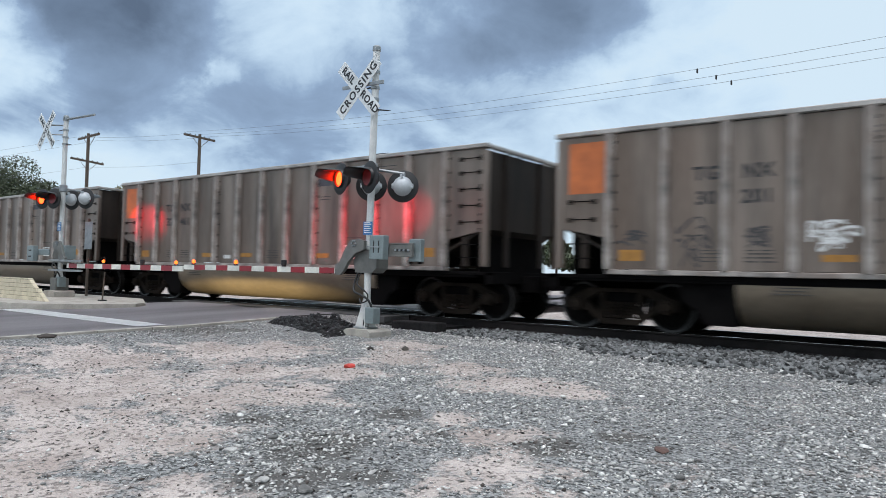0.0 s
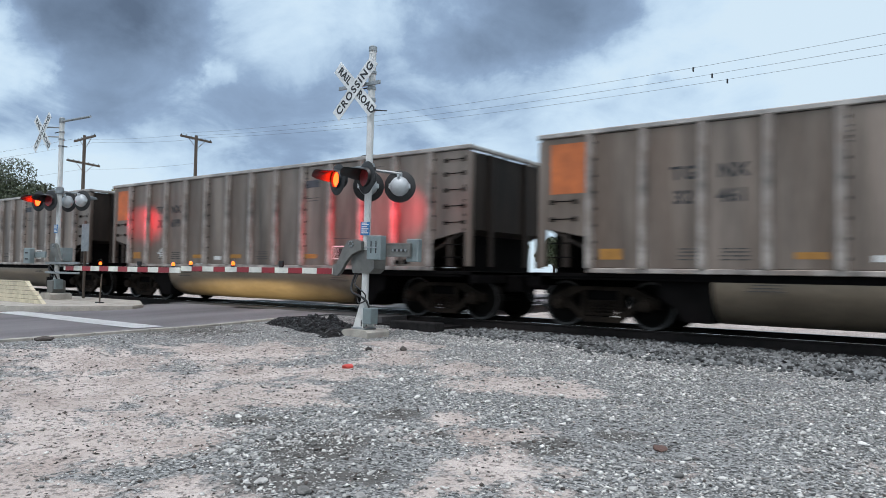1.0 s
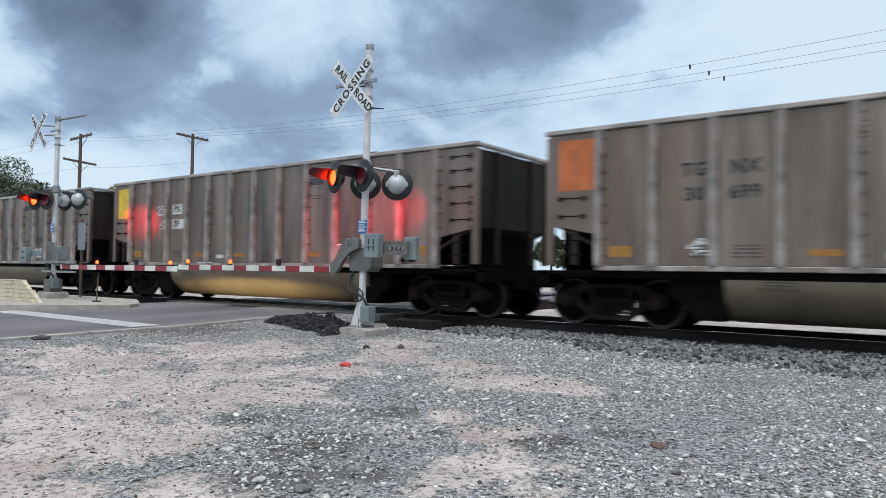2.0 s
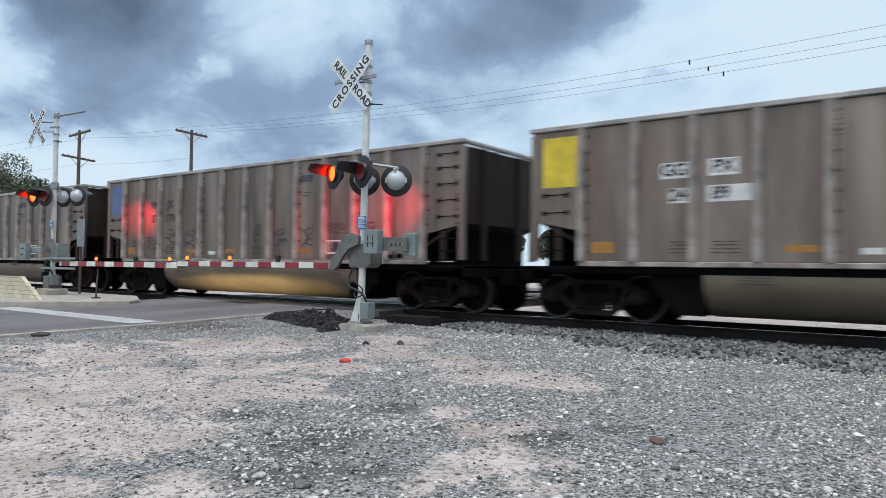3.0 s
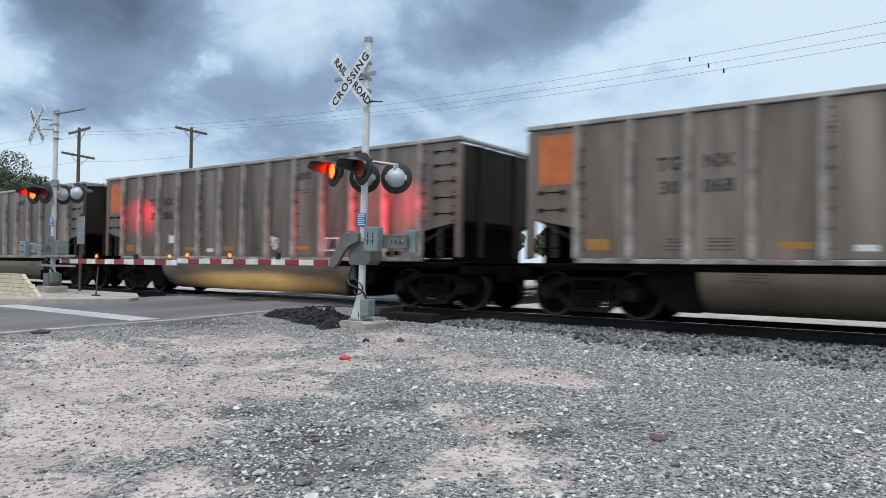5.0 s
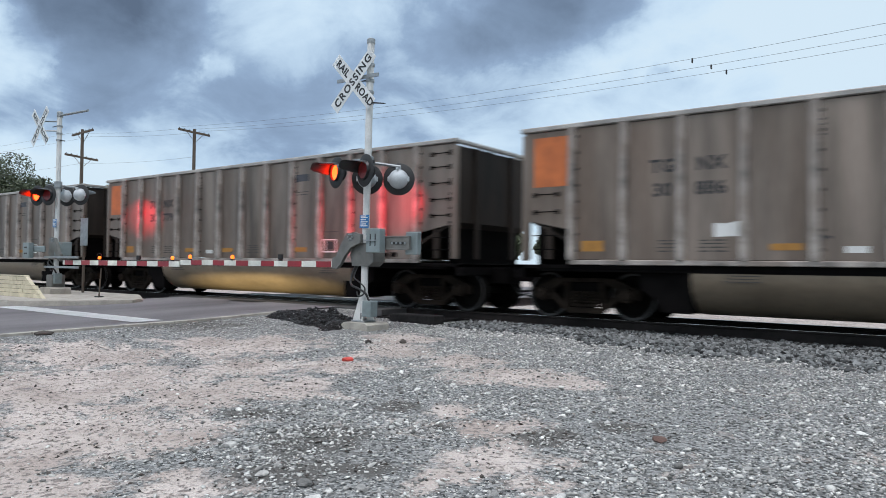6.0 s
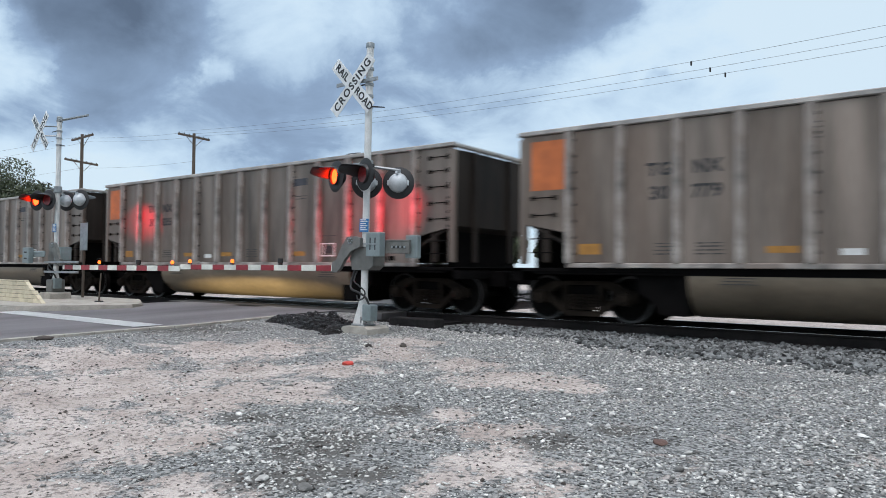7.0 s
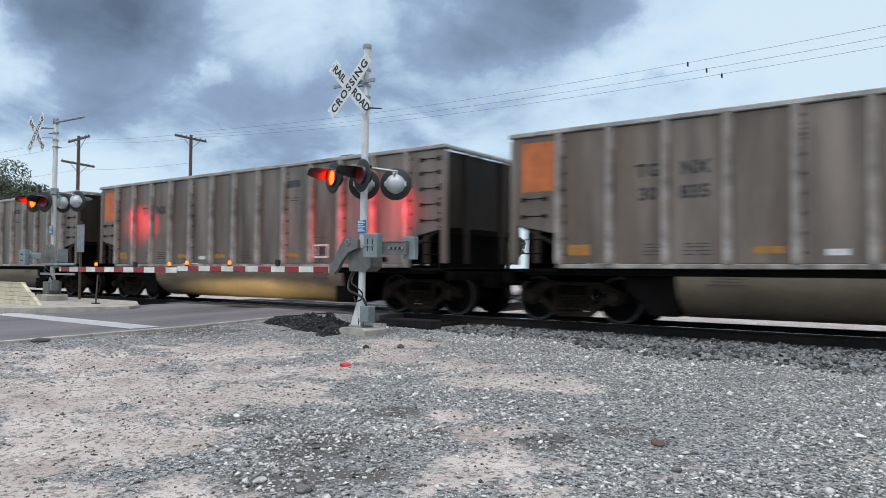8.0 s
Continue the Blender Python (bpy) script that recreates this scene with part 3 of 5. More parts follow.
def build_stones():
    scatter("ballast", "loose grey crushed-stone ballast beside the rail", "ballast", 30000, (-9, 3, 9.2, 12.8), (0.019, 0.046), 0.8, ballasted, 11, True)
    scatter("gravel", "loose pale grey gravel strewn over the lot", "stone", 190000, (-12, 1, 1.6, 12.0), (0.006, 0.025), 0.45, stony, 12, False)
    scatter("gravel", "coarser grey stones strewn over the lot", "stone", 7000, (-10, 1, 1.6, 11.5), (0.015, 0.038), 0.5, lambda x, y: 0.9 * stony(x, y), 13, True)
    scatter("pebbles", "dusty tan pebbles and clods on bare dirt", "stone_tan", 30000, (-13, 0, 1.6, 11), (0.005, 0.016), 0.5, lambda x, y: 0.2 + 0.7 * patches(BARE, x, y) if x > ROAD[1] + 0.3 else 0, 14, False)
    scatter("clods", "small dark clods on the dirt", "stone_dark", 26000, (-12, 0, 1.6, 11), (0.005, 0.024), 0.5, lambda x, y: min(1, 0.12 + 0.5 * patches(BARE, x, y) * smooth(0.45, 0.62, 0.5 + 0.5 * noise.noise(Vector((x * 2.1, y * 2.1, 5.5)))) + patches(STAINED, x, y)) if x > ROAD[1] + 0.3 else 0, 15, False)
    scatter("ballast", "grey ballast between and beyond the rails", "ballast", 9000, (-9, 3, 13.0, 15.8), (0.022, 0.045), 0.8, lambda x, y: 0.8 if x > -8.8 else 0, 16, False)


build_ground()
build_stones()
build_road()
build_track()

# ---- the coal train ----
CAR_L, CAR_H, PITCH = 14.60, 3.752, 16.18
HALF = 1.56
RIBS = [1.10 + 1.0325 * i for i in range(13)]


def car_meshes():
    g = {}
    # side sheets: full depth between the end ribs, cut up over the platforms
    out = [(0.06, 1.93), (1.05, 1.73), (1.12, 1.16), (13.48, 1.16), (13.55, 1.73), (14.54, 1.93), (14.54, 3.65), (0.06, 3.65)]
    g["side"] = prism(bmesh.new(), out, "y", -HALF, -HALF + 0.03)
    g["side_far"] = prism(bmesh.new(), out, "y", HALF - 0.03, HALF)
    g["sill"] = boxes((1.05, 13.55, -HALF - 0.05, -HALF + 0.06, 1.06, 1.15), bevel=0.01)
    g["chord"] = boxes((0.0, CAR_L, -HALF - 0.07, -HALF + 0.07, 3.66, CAR_H), bevel=0.015)
    g["end_chord"] = boxes((0.0, 0.13, -HALF + 0.07, HALF - 0.07, 3.66, CAR_H - 0.01), bevel=0.015)
    g["rib"] = prism(bmesh.new(), [(-0.085, 0), (-0.055, -0.10), (0.055, -0.10), (0.085, 0)], "z", 1.151, 3.659)
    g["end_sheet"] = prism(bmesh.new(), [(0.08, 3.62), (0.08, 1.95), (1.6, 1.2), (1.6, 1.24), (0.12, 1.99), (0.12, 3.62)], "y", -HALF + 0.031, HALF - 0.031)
    g["end_post"] = boxes((0.0, 0.08, -0.07, 0.07, 1.16, 3.62), bevel=0.01)
    g["corner_post"] = boxes((0.02, 0.16, -HALF - 0.02, -HALF + 0.10, 1.16, 3.609), bevel=0.008)
    g["inner_post"] = boxes((0.52, 0.66, -HALF + 0.02, -HALF + 0.10, 1.16, 1.80), bevel=0.008)
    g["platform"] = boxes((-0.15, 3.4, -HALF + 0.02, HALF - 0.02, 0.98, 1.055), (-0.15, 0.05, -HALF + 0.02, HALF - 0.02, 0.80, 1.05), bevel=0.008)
    # added black plate, no car part: makes the opening under each end dark
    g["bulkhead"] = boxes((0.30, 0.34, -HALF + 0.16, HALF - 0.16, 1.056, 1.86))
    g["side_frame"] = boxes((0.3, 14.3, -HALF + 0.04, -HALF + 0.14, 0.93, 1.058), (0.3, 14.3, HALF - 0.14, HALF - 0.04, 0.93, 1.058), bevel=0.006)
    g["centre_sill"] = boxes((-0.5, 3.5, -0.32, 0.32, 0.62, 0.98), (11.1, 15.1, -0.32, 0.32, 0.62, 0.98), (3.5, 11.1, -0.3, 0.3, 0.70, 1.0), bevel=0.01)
    # rounded tubs, one along each side of the centre sill
    arc = [(-HALF + 0.05, 1.06), (-HALF + 0.05, 0.90)] + [(-HALF + 0.05 + 0.80 * (1 - math.cos(a)), 0.90 - 0.71 * math.sin(a)) for a in np.linspace(0.12, math.pi / 2, 12)] + [(-0.35, 0.19), (-0.35, 1.06)]
    g["tub"] = prism(bmesh.new(), arc, "x", 3.32, 11.42)
    g["tub_far"] = prism(bmesh.new(), [(-u, v) for u, v in arc], "x", 3.32, 11.42)
    g["cross_bearer"] = prism(bmesh.new(), [(3.31, 1.0), (3.31, 0.22), (2.82, 0.23), (2.62, 0.50), (2.40, 0.62), (2.35, 1.0)], "y", -HALF + 0.12, HALF - 0.12)
    g["rung"] = tube(bmesh.new(), [(-0.24, 0, 0), (-0.24, -0.07, 0), (0.24, -0.07, 0), (0.24, 0, 0)], 0.011, 6)
    g["bracket"] = boxes((-0.05, 0.05, -0.03, 0.0, -0.045, 0.045), bevel=0.006)
    g["coupler"] = boxes((-0.78, -0.15, -0.10, 0.10, 0.72, 0.92), (-0.82, -0.62, -0.16, 0.14, 0.68, 0.96), bevel=0.03)
    g["hose"] = tube(bmesh.new(), bend([(-0.2, -0.3, 0.75), (-0.35, -0.28, 0.5), (-0.55, -0.22, 0.36), (-0.78, -0.1, 0.42)], 3), 0.022, 6)
    # lumpy load just showing over the chord
    bm = bmesh.new()
    nx, ny = 90, 14
    vs = []
    for i in range(nx + 1):
        for j in range(ny + 1):
            x, y = 0.2 + 14.2 * i / nx, -1.48 + 2.96 * j / ny
            e = min(1, 6 * min(i, nx - i) / nx) * math.sin(math.pi * j / ny) ** 0.35
            z = 3.66 + 0.36 * e * (0.34 + 1.1 * noise.noise(Vector((x * 0.5, y * 0.7, 2)))) + 0.09 * e * noise.noise(Vector((x * 3, y * 3, 5))) + 0.04 * noise.noise(Vector((x * 9, y * 9, 5)))
            vs.append(bm.verts.new((x, y, z)))
    for i in range(nx):
        for j in range(ny):
            a = i * (ny + 1) + j
            bm.faces.new((vs[a], vs[a + ny + 1], vs[a + ny + 2], vs[a + 1]))
    g["load"] = bm
    # truck: cast side frame with its windows, spring nest, journals; poses about the truck's centre
    bm = bmesh.new()
    y0, y1 = -0.14, 0.0
    prism(bm, [(-1.12, 0.58), (-1.12, 0.40), (-0.72, 0.36), (-0.66, 0.58), (-0.42, 0.725), (0.42, 0.725), (0.66, 0.58), (0.72, 0.36), (1.12, 0.40), (1.12, 0.58), (0.62, 0.80), (-0.62, 0.80)], "y", y0, y1)
    prism(bm, [(-0.74, 0.42), (-0.66, 0.52), (-0.33, 0.22), (0.33, 0.22), (0.66, 0.52), (0.74, 0.42), (0.37, 0.12), (-0.37, 0.12)], "y", y0 + 0.01, y1 - 0.01)
    prism(bm, [(-0.42, 0.24), (-0.42, 0.72), (-0.32, 0.72), (-0.32, 0.24)], "y", y0 + 0.02, y1 - 0.02)
    prism(bm, [(0.32, 0.24), (0.32, 0.72), (0.42, 0.72), (0.42, 0.24)], "y", y0 + 0.02, y1 - 0.02)
    g["truck_frame"] = bm
    bm = bmesh.new()
    for x in (-0.2, 0, 0.2):
        lathe(bm, [(0.0, 0.24), (0.09, 0.24)] + [(0.09 if i % 2 else 0.07, 0.24 + 0.03 * i) for i in range(1, 10)] + [(0.09, 0.54), (0, 0.54)], Matrix.Translation((x, -0.07, 0)), 10)
    g["spring"] = bm
    g["bolster"] = boxes((-0.3, 0.3, -1.0, 1.0, 0.52, 0.74), bevel=0.03)
    g["journal"] = cyl(cyl(bmesh.new(), (0, -0.18, 0), (0, 0.02, 0), 0.13, 0.15, 14), (0, -0.22, 0), (0, -0.18, 0), 0.07, 0.09, 10)
    bm = bmesh.new()
    for s in (-1, 1):
        q = Matrix.Translation((0, s * 0.75, 0)) @ pose(0, 0, 0, 90 if s > 0 else -90)
        lathe(bm, [(0.0, -0.09), (0.13, -0.09), (0.15, -0.02), (0.36, 0.01), (0.40, -0.055), (0.455, -0.06), (0.457, 0.06), (0.485, 0.065), (0.485, 0.09), (0.40, 0.09), (0.36, 0.03), (0.13, 0.03), (0.0, 0.03)], q, 32)
    cyl(bm, (0, -0.9, 0), (0, 0.9, 0), 0.08)
    g["wheelset"] = bm
    bm = bmesh.new()
    for s in (-1,):
        lathe(bm, [(0.406, -0.058), (0.452, -0.063), (0.452, -0.064), (0.406, -0.060)], Matrix.Translation((0, s * 0.75, 0)) @ pose(0, 0, 0, 90 if s > 0 else -90), 32)
    g["rim"] = bm
    g["brake_beam"] = boxes((-0.5, -0.42, -0.8, 0.8, 0.3, 0.42), bevel=0.01)
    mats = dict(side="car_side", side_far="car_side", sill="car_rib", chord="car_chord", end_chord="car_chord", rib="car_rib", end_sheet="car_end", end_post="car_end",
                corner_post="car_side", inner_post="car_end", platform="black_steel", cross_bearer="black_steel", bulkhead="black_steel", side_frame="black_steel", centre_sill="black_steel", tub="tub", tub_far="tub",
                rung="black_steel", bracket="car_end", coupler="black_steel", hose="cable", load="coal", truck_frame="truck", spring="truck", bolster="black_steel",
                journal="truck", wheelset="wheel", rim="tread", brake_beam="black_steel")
    return {k: mesh_of(k, v, M[mats[k]], k in ("tub", "tub_far", "wheelset", "journal", "load", "hose", "rung")) for k, v in g.items()}


CAR = car_meshes()
CAR["bolts"] = mesh_of("bolt_strip", boxes(*[(0.085, 0.125, -0.012, 0.0, z, z + 0.05) for z in np.arange(1.3, 3.5, 0.31)]), M["black_steel"])
CAR["panel"] = mesh_of("panel", boxes((0.27, 1.01, -HALF - 0.004, -HALF - 0.0005, 2.57, 3.54)), M["orange"])
CAR["mark"] = mesh_of("mark", boxes((-0.22, 0.22, -HALF - 0.004, -HALF - 0.0005, 1.27, 1.47)), M["amber_tape"])
CAR["mark_low"] = mesh_of("mark", boxes((-0.24, 0.24, -HALF - 0.004, -HALF - 0.0005, 1.32, 1.43)), M["amber_tape"])
CAR["faded_mark"] = mesh_of("faded_mark", boxes((9.42, 9.95, -HALF - 0.004, -HALF - 0.0005, 3.12, 3.30)), M["faded_blue"])
CAR["top_lines"] = mesh_of("stencil", boxes(*[(a, b, -HALF - 0.004, -HALF - 0.0005, z, z + 0.018) for a, b, z in ((9.5, 9.92, 2.84), (9.54, 9.9, 2.77), (11.4, 12.05, 3.46), (11.5, 12.0, 3.38), (10.35, 11.0, 1.80))]), M["stencil_ink"])
CAR["fittings"] = mesh_of("sill_fitting", boxes((12.45, 12.62, -HALF - 0.06, -HALF - 0.001, 1.20, 1.28), (12.75, 12.9, -HALF - 0.05, -HALF - 0.001, 1.20, 1.30), bevel=0.012), M["black_steel"])
CAR["placard"] = mesh_of("placard", boxes((-0.15, 0.15, -HALF - 0.006, -HALF - 0.0005, 1.28, 1.38)), M["white_lettering"])
CAR["stencil"] = mesh_of("stencil", boxes(*[(u, u + w, -HALF - 0.004, -HALF - 0.0005, z, z + 0.022) for z, cuts in ((1.30, ((-0.26, 0.2), (0.0, 0.22))), (1.365, ((-0.26, 0.12), (-0.1, 0.3))), (1.43, ((-0.22, 0.4),)), (1.485, ((-0.24, 0.16), (-0.02, 0.2)))) for u, w in cuts]), M["stencil_ink"])
CAR["tub_stencil"] = mesh_of("stencil", boxes(*[(-0.3 + 0.05 * i, 0.3 - 0.06 * (i % 2), -HALF + 0.040, -HALF + 0.075, z, z + 0.016) for i, z in enumerate((0.79, 0.84, 0.89))]), M["stencil_ink"])
CAR["load_lines"] = mesh_of("stencil", boxes(*[(-0.06, 0.12, -HALF - 0.004, -HALF - 0.0005, z, z + 0.03) for z in (3.1, 3.18, 3.26, 3.34)]), M["lettering"])
CAR["data_box"] = mesh_of("data_box", boxes((-0.25, 0.25, -HALF - 0.010, -HALF - 0.001, 1.30, 1.335), (-0.25, 0.25, -HALF - 0.010, -HALF - 0.001, 1.60, 1.63), (-0.25, -0.22, -HALF - 0.010, -HALF - 0.001, 1.335, 1.60), (0.22, 0.25, -HALF - 0.010, -HALF - 0.001, 1.335, 1.60), (-0.12, -0.10, -HALF - 0.010, -HALF - 0.001, 1.36, 1.58)), M["white_lettering"])
CAR["data_panel"] = mesh_of("data_panel", boxes((-0.08, 0.16, -HALF - 0.008, -HALF - 0.001, 1.38, 1.56)), M["lettering"])


def coal_car():
    c = thing("coal_car", "brownish-grey ribbed aluminium coal gondola with an orange end panel", "freight car")
    q = Matrix()
    flip = Matrix.Translation((CAR_L, 0, 0)) @ pose(0, 0, 0, 0, 0, 180)
    part("side_sheet", CAR["side"], None, c)
    part("side_sheet", CAR["side_far"], None, c)
    for name, key in (("sill", "sill"), ("top_chord", "chord")):
        part(name, CAR[key], None, c)
        part(name, CAR[key], None, c, m=flip)
    for x in RIBS:
        part("rib", CAR["rib"], None, c, m=pose(x, -HALF, 0))
        part("rib", CAR["rib"], None, c, m=pose(x, HALF, 0, 0, 0, 180))
    for x in (RIBS[0], RIBS[4], RIBS[8], RIBS[10], RIBS[12], CAR_L - 0.30):
        part("bolt_strip", CAR["bolts"], None, c, "dark bolt heads", m=pose(x, -HALF, 0))["kind"] = "stuff"
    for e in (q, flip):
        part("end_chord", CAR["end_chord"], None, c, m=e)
        part("end_sheet", CAR["end_sheet"], None, c, "sloping end sheet with its shade in the colour", m=e)
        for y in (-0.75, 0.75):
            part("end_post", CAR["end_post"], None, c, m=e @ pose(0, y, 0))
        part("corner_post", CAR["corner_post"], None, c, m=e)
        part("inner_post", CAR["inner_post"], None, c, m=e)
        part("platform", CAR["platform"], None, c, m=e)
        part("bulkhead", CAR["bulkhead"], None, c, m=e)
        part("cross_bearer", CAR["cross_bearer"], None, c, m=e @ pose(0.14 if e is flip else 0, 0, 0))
        k = part("coupler", CAR["coupler"], None, c, m=e)
        part("air_hose", CAR["hose"], None, k)
    part("corner_post", CAR["corner_post"], None, c, m=pose(CAR_L - 0.18, 0, 0))
    for e, heights in ((pose(0, 0, 0), (1.35, 1.62, 2.08, 2.42)), (pose(CAR_L - 1.0, 0, 0), (1.35, 1.62, 2.10, 2.45, 2.80, 3.15, 3.45))):
        for z in heights:
            rung = part("rung", CAR["rung"], None, c, "dark steel ladder rung", m=e @ pose(0.55, -HALF, z))
            if z > 2:
                for s in (-0.24, 0.24):
                    part("bracket", CAR["bracket"], None, rung, m=pose(s, 0, 0))
    part("inner_post", CAR["inner_post"], None, c, m=pose(CAR_L - 1.18, 0, 0))
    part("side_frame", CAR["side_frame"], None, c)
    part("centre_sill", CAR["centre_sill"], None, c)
    part("tub", CAR["tub"], None, c, "rounded dusty tan tub bottom")
    part("tub", CAR["tub_far"], None, c, "rounded dusty tan tub bottom")
    part("coal_load", CAR["load"], None, c, "heaped black coal")
    wheels = []
    for x in (1.13, CAR_L - 1.13):
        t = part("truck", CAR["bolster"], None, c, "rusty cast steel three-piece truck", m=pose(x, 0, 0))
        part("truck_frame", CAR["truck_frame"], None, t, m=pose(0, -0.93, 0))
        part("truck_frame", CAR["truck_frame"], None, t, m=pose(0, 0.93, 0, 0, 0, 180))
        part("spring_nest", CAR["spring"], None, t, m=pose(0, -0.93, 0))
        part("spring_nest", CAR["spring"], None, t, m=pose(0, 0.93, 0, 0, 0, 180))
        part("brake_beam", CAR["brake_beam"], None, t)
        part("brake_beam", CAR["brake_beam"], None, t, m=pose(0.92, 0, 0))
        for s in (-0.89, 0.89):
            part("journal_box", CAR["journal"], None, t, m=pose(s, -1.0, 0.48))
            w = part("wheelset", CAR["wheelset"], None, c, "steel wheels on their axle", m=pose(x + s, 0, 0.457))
            part("rim", CAR["rim"], None, w, "worn bright rim")
    for x, key, z in ((1.52, "mark", 0.04), (4.83, "mark_low", 0), (6.65, "mark_low", 0), (9.66, "mark_low", 0), (13.0, "mark", 0.09)):
        part("reflector_mark", CAR[key], None, c, "faded amber reflector patch", m=pose(x, 0, z))
    part("faded_mark", CAR["faded_mark"], None, c, "faded dark blue painted mark")
    part("stencil", CAR["top_lines"], None, c)
    part("sill_fitting", CAR["fittings"], None, c, "black steel fittings")
    part("placard", CAR["placard"], None, c, m=pose(5.80, 0, 0))
    d = part("data_box", CAR["data_box"], None, c, "white-framed data plate", m=pose(10.72, 0, 0))
    part("data_panel", CAR["data_panel"], None, d)
    for x in (3.02, 3.72, 7.80):
        part("stencil", CAR["stencil"], None, c, m=pose(x, 0, 0))
    for x in (4.15, 10.65):
        part("stencil", CAR["tub_stencil"], None, c, m=pose(x, 0, 0))
    for x in (5.25, 9.4, 11.4):
        part("load_mark", CAR["load_lines"], None, c, m=pose(x, 0, 0))
    return c


# what sets the cars apart, from the first in view backwards: panel, reporting mark, number
LOOKS = {0: ("orange", "TGNX", "30 201"), 1: ("orange", "TGNX", "32 461"), 2: ("orange", "TGNX", "30 699"), 3: ("yellow", "", ""), 4: ("blue", "PN JX", "57 179"),
         5: ("orange", "TGNX", "30 068"), 6: ("orange", "TGNX", "30 886"), 7: ("orange", "TGNX", "30 779"), 8: ("orange", "TGNX", "30 835")}
cars = {}
SCRAWLS = {0: ((2.65, 1.65, 0.60, 0.66, "graffiti"), (3.60, 1.72, 0.45, 0.30, "graffiti"), (1.52, 1.72, 0.55, 0.24, "graffiti"), (4.75, 1.72, 0.68, 0.34, "white_lettering"), (4.72, 1.74, 0.5, 0.4, "white_lettering")),
           2: ((2.9, 1.48, 0.32, 0.22, "white_lettering"),), 5: ((9.0, 0.93, 0.8, 0.1, "graffiti"),),
           4: ((1.66, 1.64, 0.34, 0.26, "graffiti"), (2.78, 1.62, 0.64, 0.44, "graffiti"), (3.70, 1.70, 0.56, 0.60, "graffiti"), (4.80, 1.76, 0.70, 0.44, "graffiti"), (7.75, 1.77, 0.3, 0.46, "graffiti"),
               (8.75, 1.73, 0.5, 0.36, "graffiti"), (9.74, 1.72, 0.36, 0.44, "graffiti"), (10.72, 1.92, 0.74, 0.24, "graffiti"), (11.75, 1.78, 0.65, 0.44, "graffiti")),
           6: ((5.3, 1.5, 0.3, 0.2, "graffiti"), (8.6, 1.5, 0.34, 0.3, "white_lettering"))}


def scrawl(w, h, seed):
    """Loops and slashes of a spray can as one thin raised band."""
    rng = np.random.default_rng(seed)
    bm = bmesh.new()
    for i in range(5):
        u, v, a = rng.uniform(-0.3, 0.3) * w, h * (i / 4 - 0.5) * 0.85, rng.uniform(0.25, 0.5) * w
        f, p, q = rng.uniform(2, 6), rng.uniform(0, 6), rng.uniform(0.08, 0.28) * h
        pts = [(max(-0.5 * w, min(0.5 * w, u + a * math.cos(p + f * s))), 0, v + q * math.sin(2 * p + 1.7 * f * s)) for s in np.linspace(0, 1, 12)]
        for b, e in zip(pts, pts[1:]):
            if (Vector(b) - Vector(e)).length > 0.004:
                cyl(bm, b, e, rng.uniform(0.012, 0.024), seg=4, caps=False)
    for vert in bm.verts:
        vert.co.y *= 0.06
    return bm



def build_train():
    first = coal_car()
    panel_mesh = {k: mesh_of("panel", boxes((0.27, 1.01, -HALF - 0.004, -HALF - 0.0005, 2.57, 3.54)), M[k]) for k in ("yellow", "blue")}
    for k in range(-1, 12):
        c = first if k == -1 else copy_thing(first, Matrix())
        tagged(c, group="coal cars of the passing train")
        cars[k] = c
    for k, c in cars.items():
        colour, mark, number = LOOKS.get(k, ("orange", "TGNX", ""))
        tagged(c, "brownish-grey ribbed aluminium coal gondola with %s %s end panel" % ("an" if colour == "orange" else "a", colour))
        part("end_panel", CAR["panel"] if colour == "orange" else panel_mesh[colour], None, c, "%s painted panel" % colour)
        for words, z in ((mark, 2.80), (number, 2.38)):
            if words:
                left, right = (words[:2], words[2:].strip())
                for w, x in ((left, 2.84), (right, 3.66)):
                    part("lettering", text_mesh("lettering", w, 0.32, M["lettering"], 0.010, 1.08), None, c, "faded black lettering", m=pose(x, -HALF - 0.004, z) @ FACING_NEAR)
        if k == 3:
            for x0, x1, z0, z1, w in ((2.60, 3.07, 2.60, 2.88, "GG"), (3.42, 3.90, 2.61, 2.90, "PX"), (2.75, 3.07, 2.17, 2.43, "24"), (3.40, 4.10, 2.17, 2.45, "89")):
                block = part("lettering_block", boxes((x0, x1, -HALF - 0.004, -HALF - 0.0005, z0, z1)), M["white_lettering"], c, "white patch behind dark lettering")
                part("lettering", text_mesh("lettering", w, 0.30, M["lettering"], 0.008, 0.95), None, block, "dark letters", m=pose((x0 + x1) / 2 if w != "89" else 3.62, -HALF - 0.0065, (z0 + z1) / 2) @ FACING_NEAR)
        # spray-painted scrawls: middle, width, height
        for x, z, w, h, ink in SCRAWLS.get(k, ()):
            part("scrawl", scrawl(w, h, int(100 * x) + k), M[ink], c, "white spray-painted blot" if ink == "white_lettering" else "faded spray-paint scrawl", m=pose(x, -HALF - 0.003, z))
        if k == 6:
            patch = prism(bmesh.new(), [(3.72, 1.55), (4.17, 1.56), (4.17, 1.83), (4.02, 1.79), (3.9, 1.77), (3.72, 1.79)], "y", -HALF - 0.004, -HALF - 0.0005)
            part("paper_patch", patch, M["white_lettering"], c, "torn white patch")


build_train()


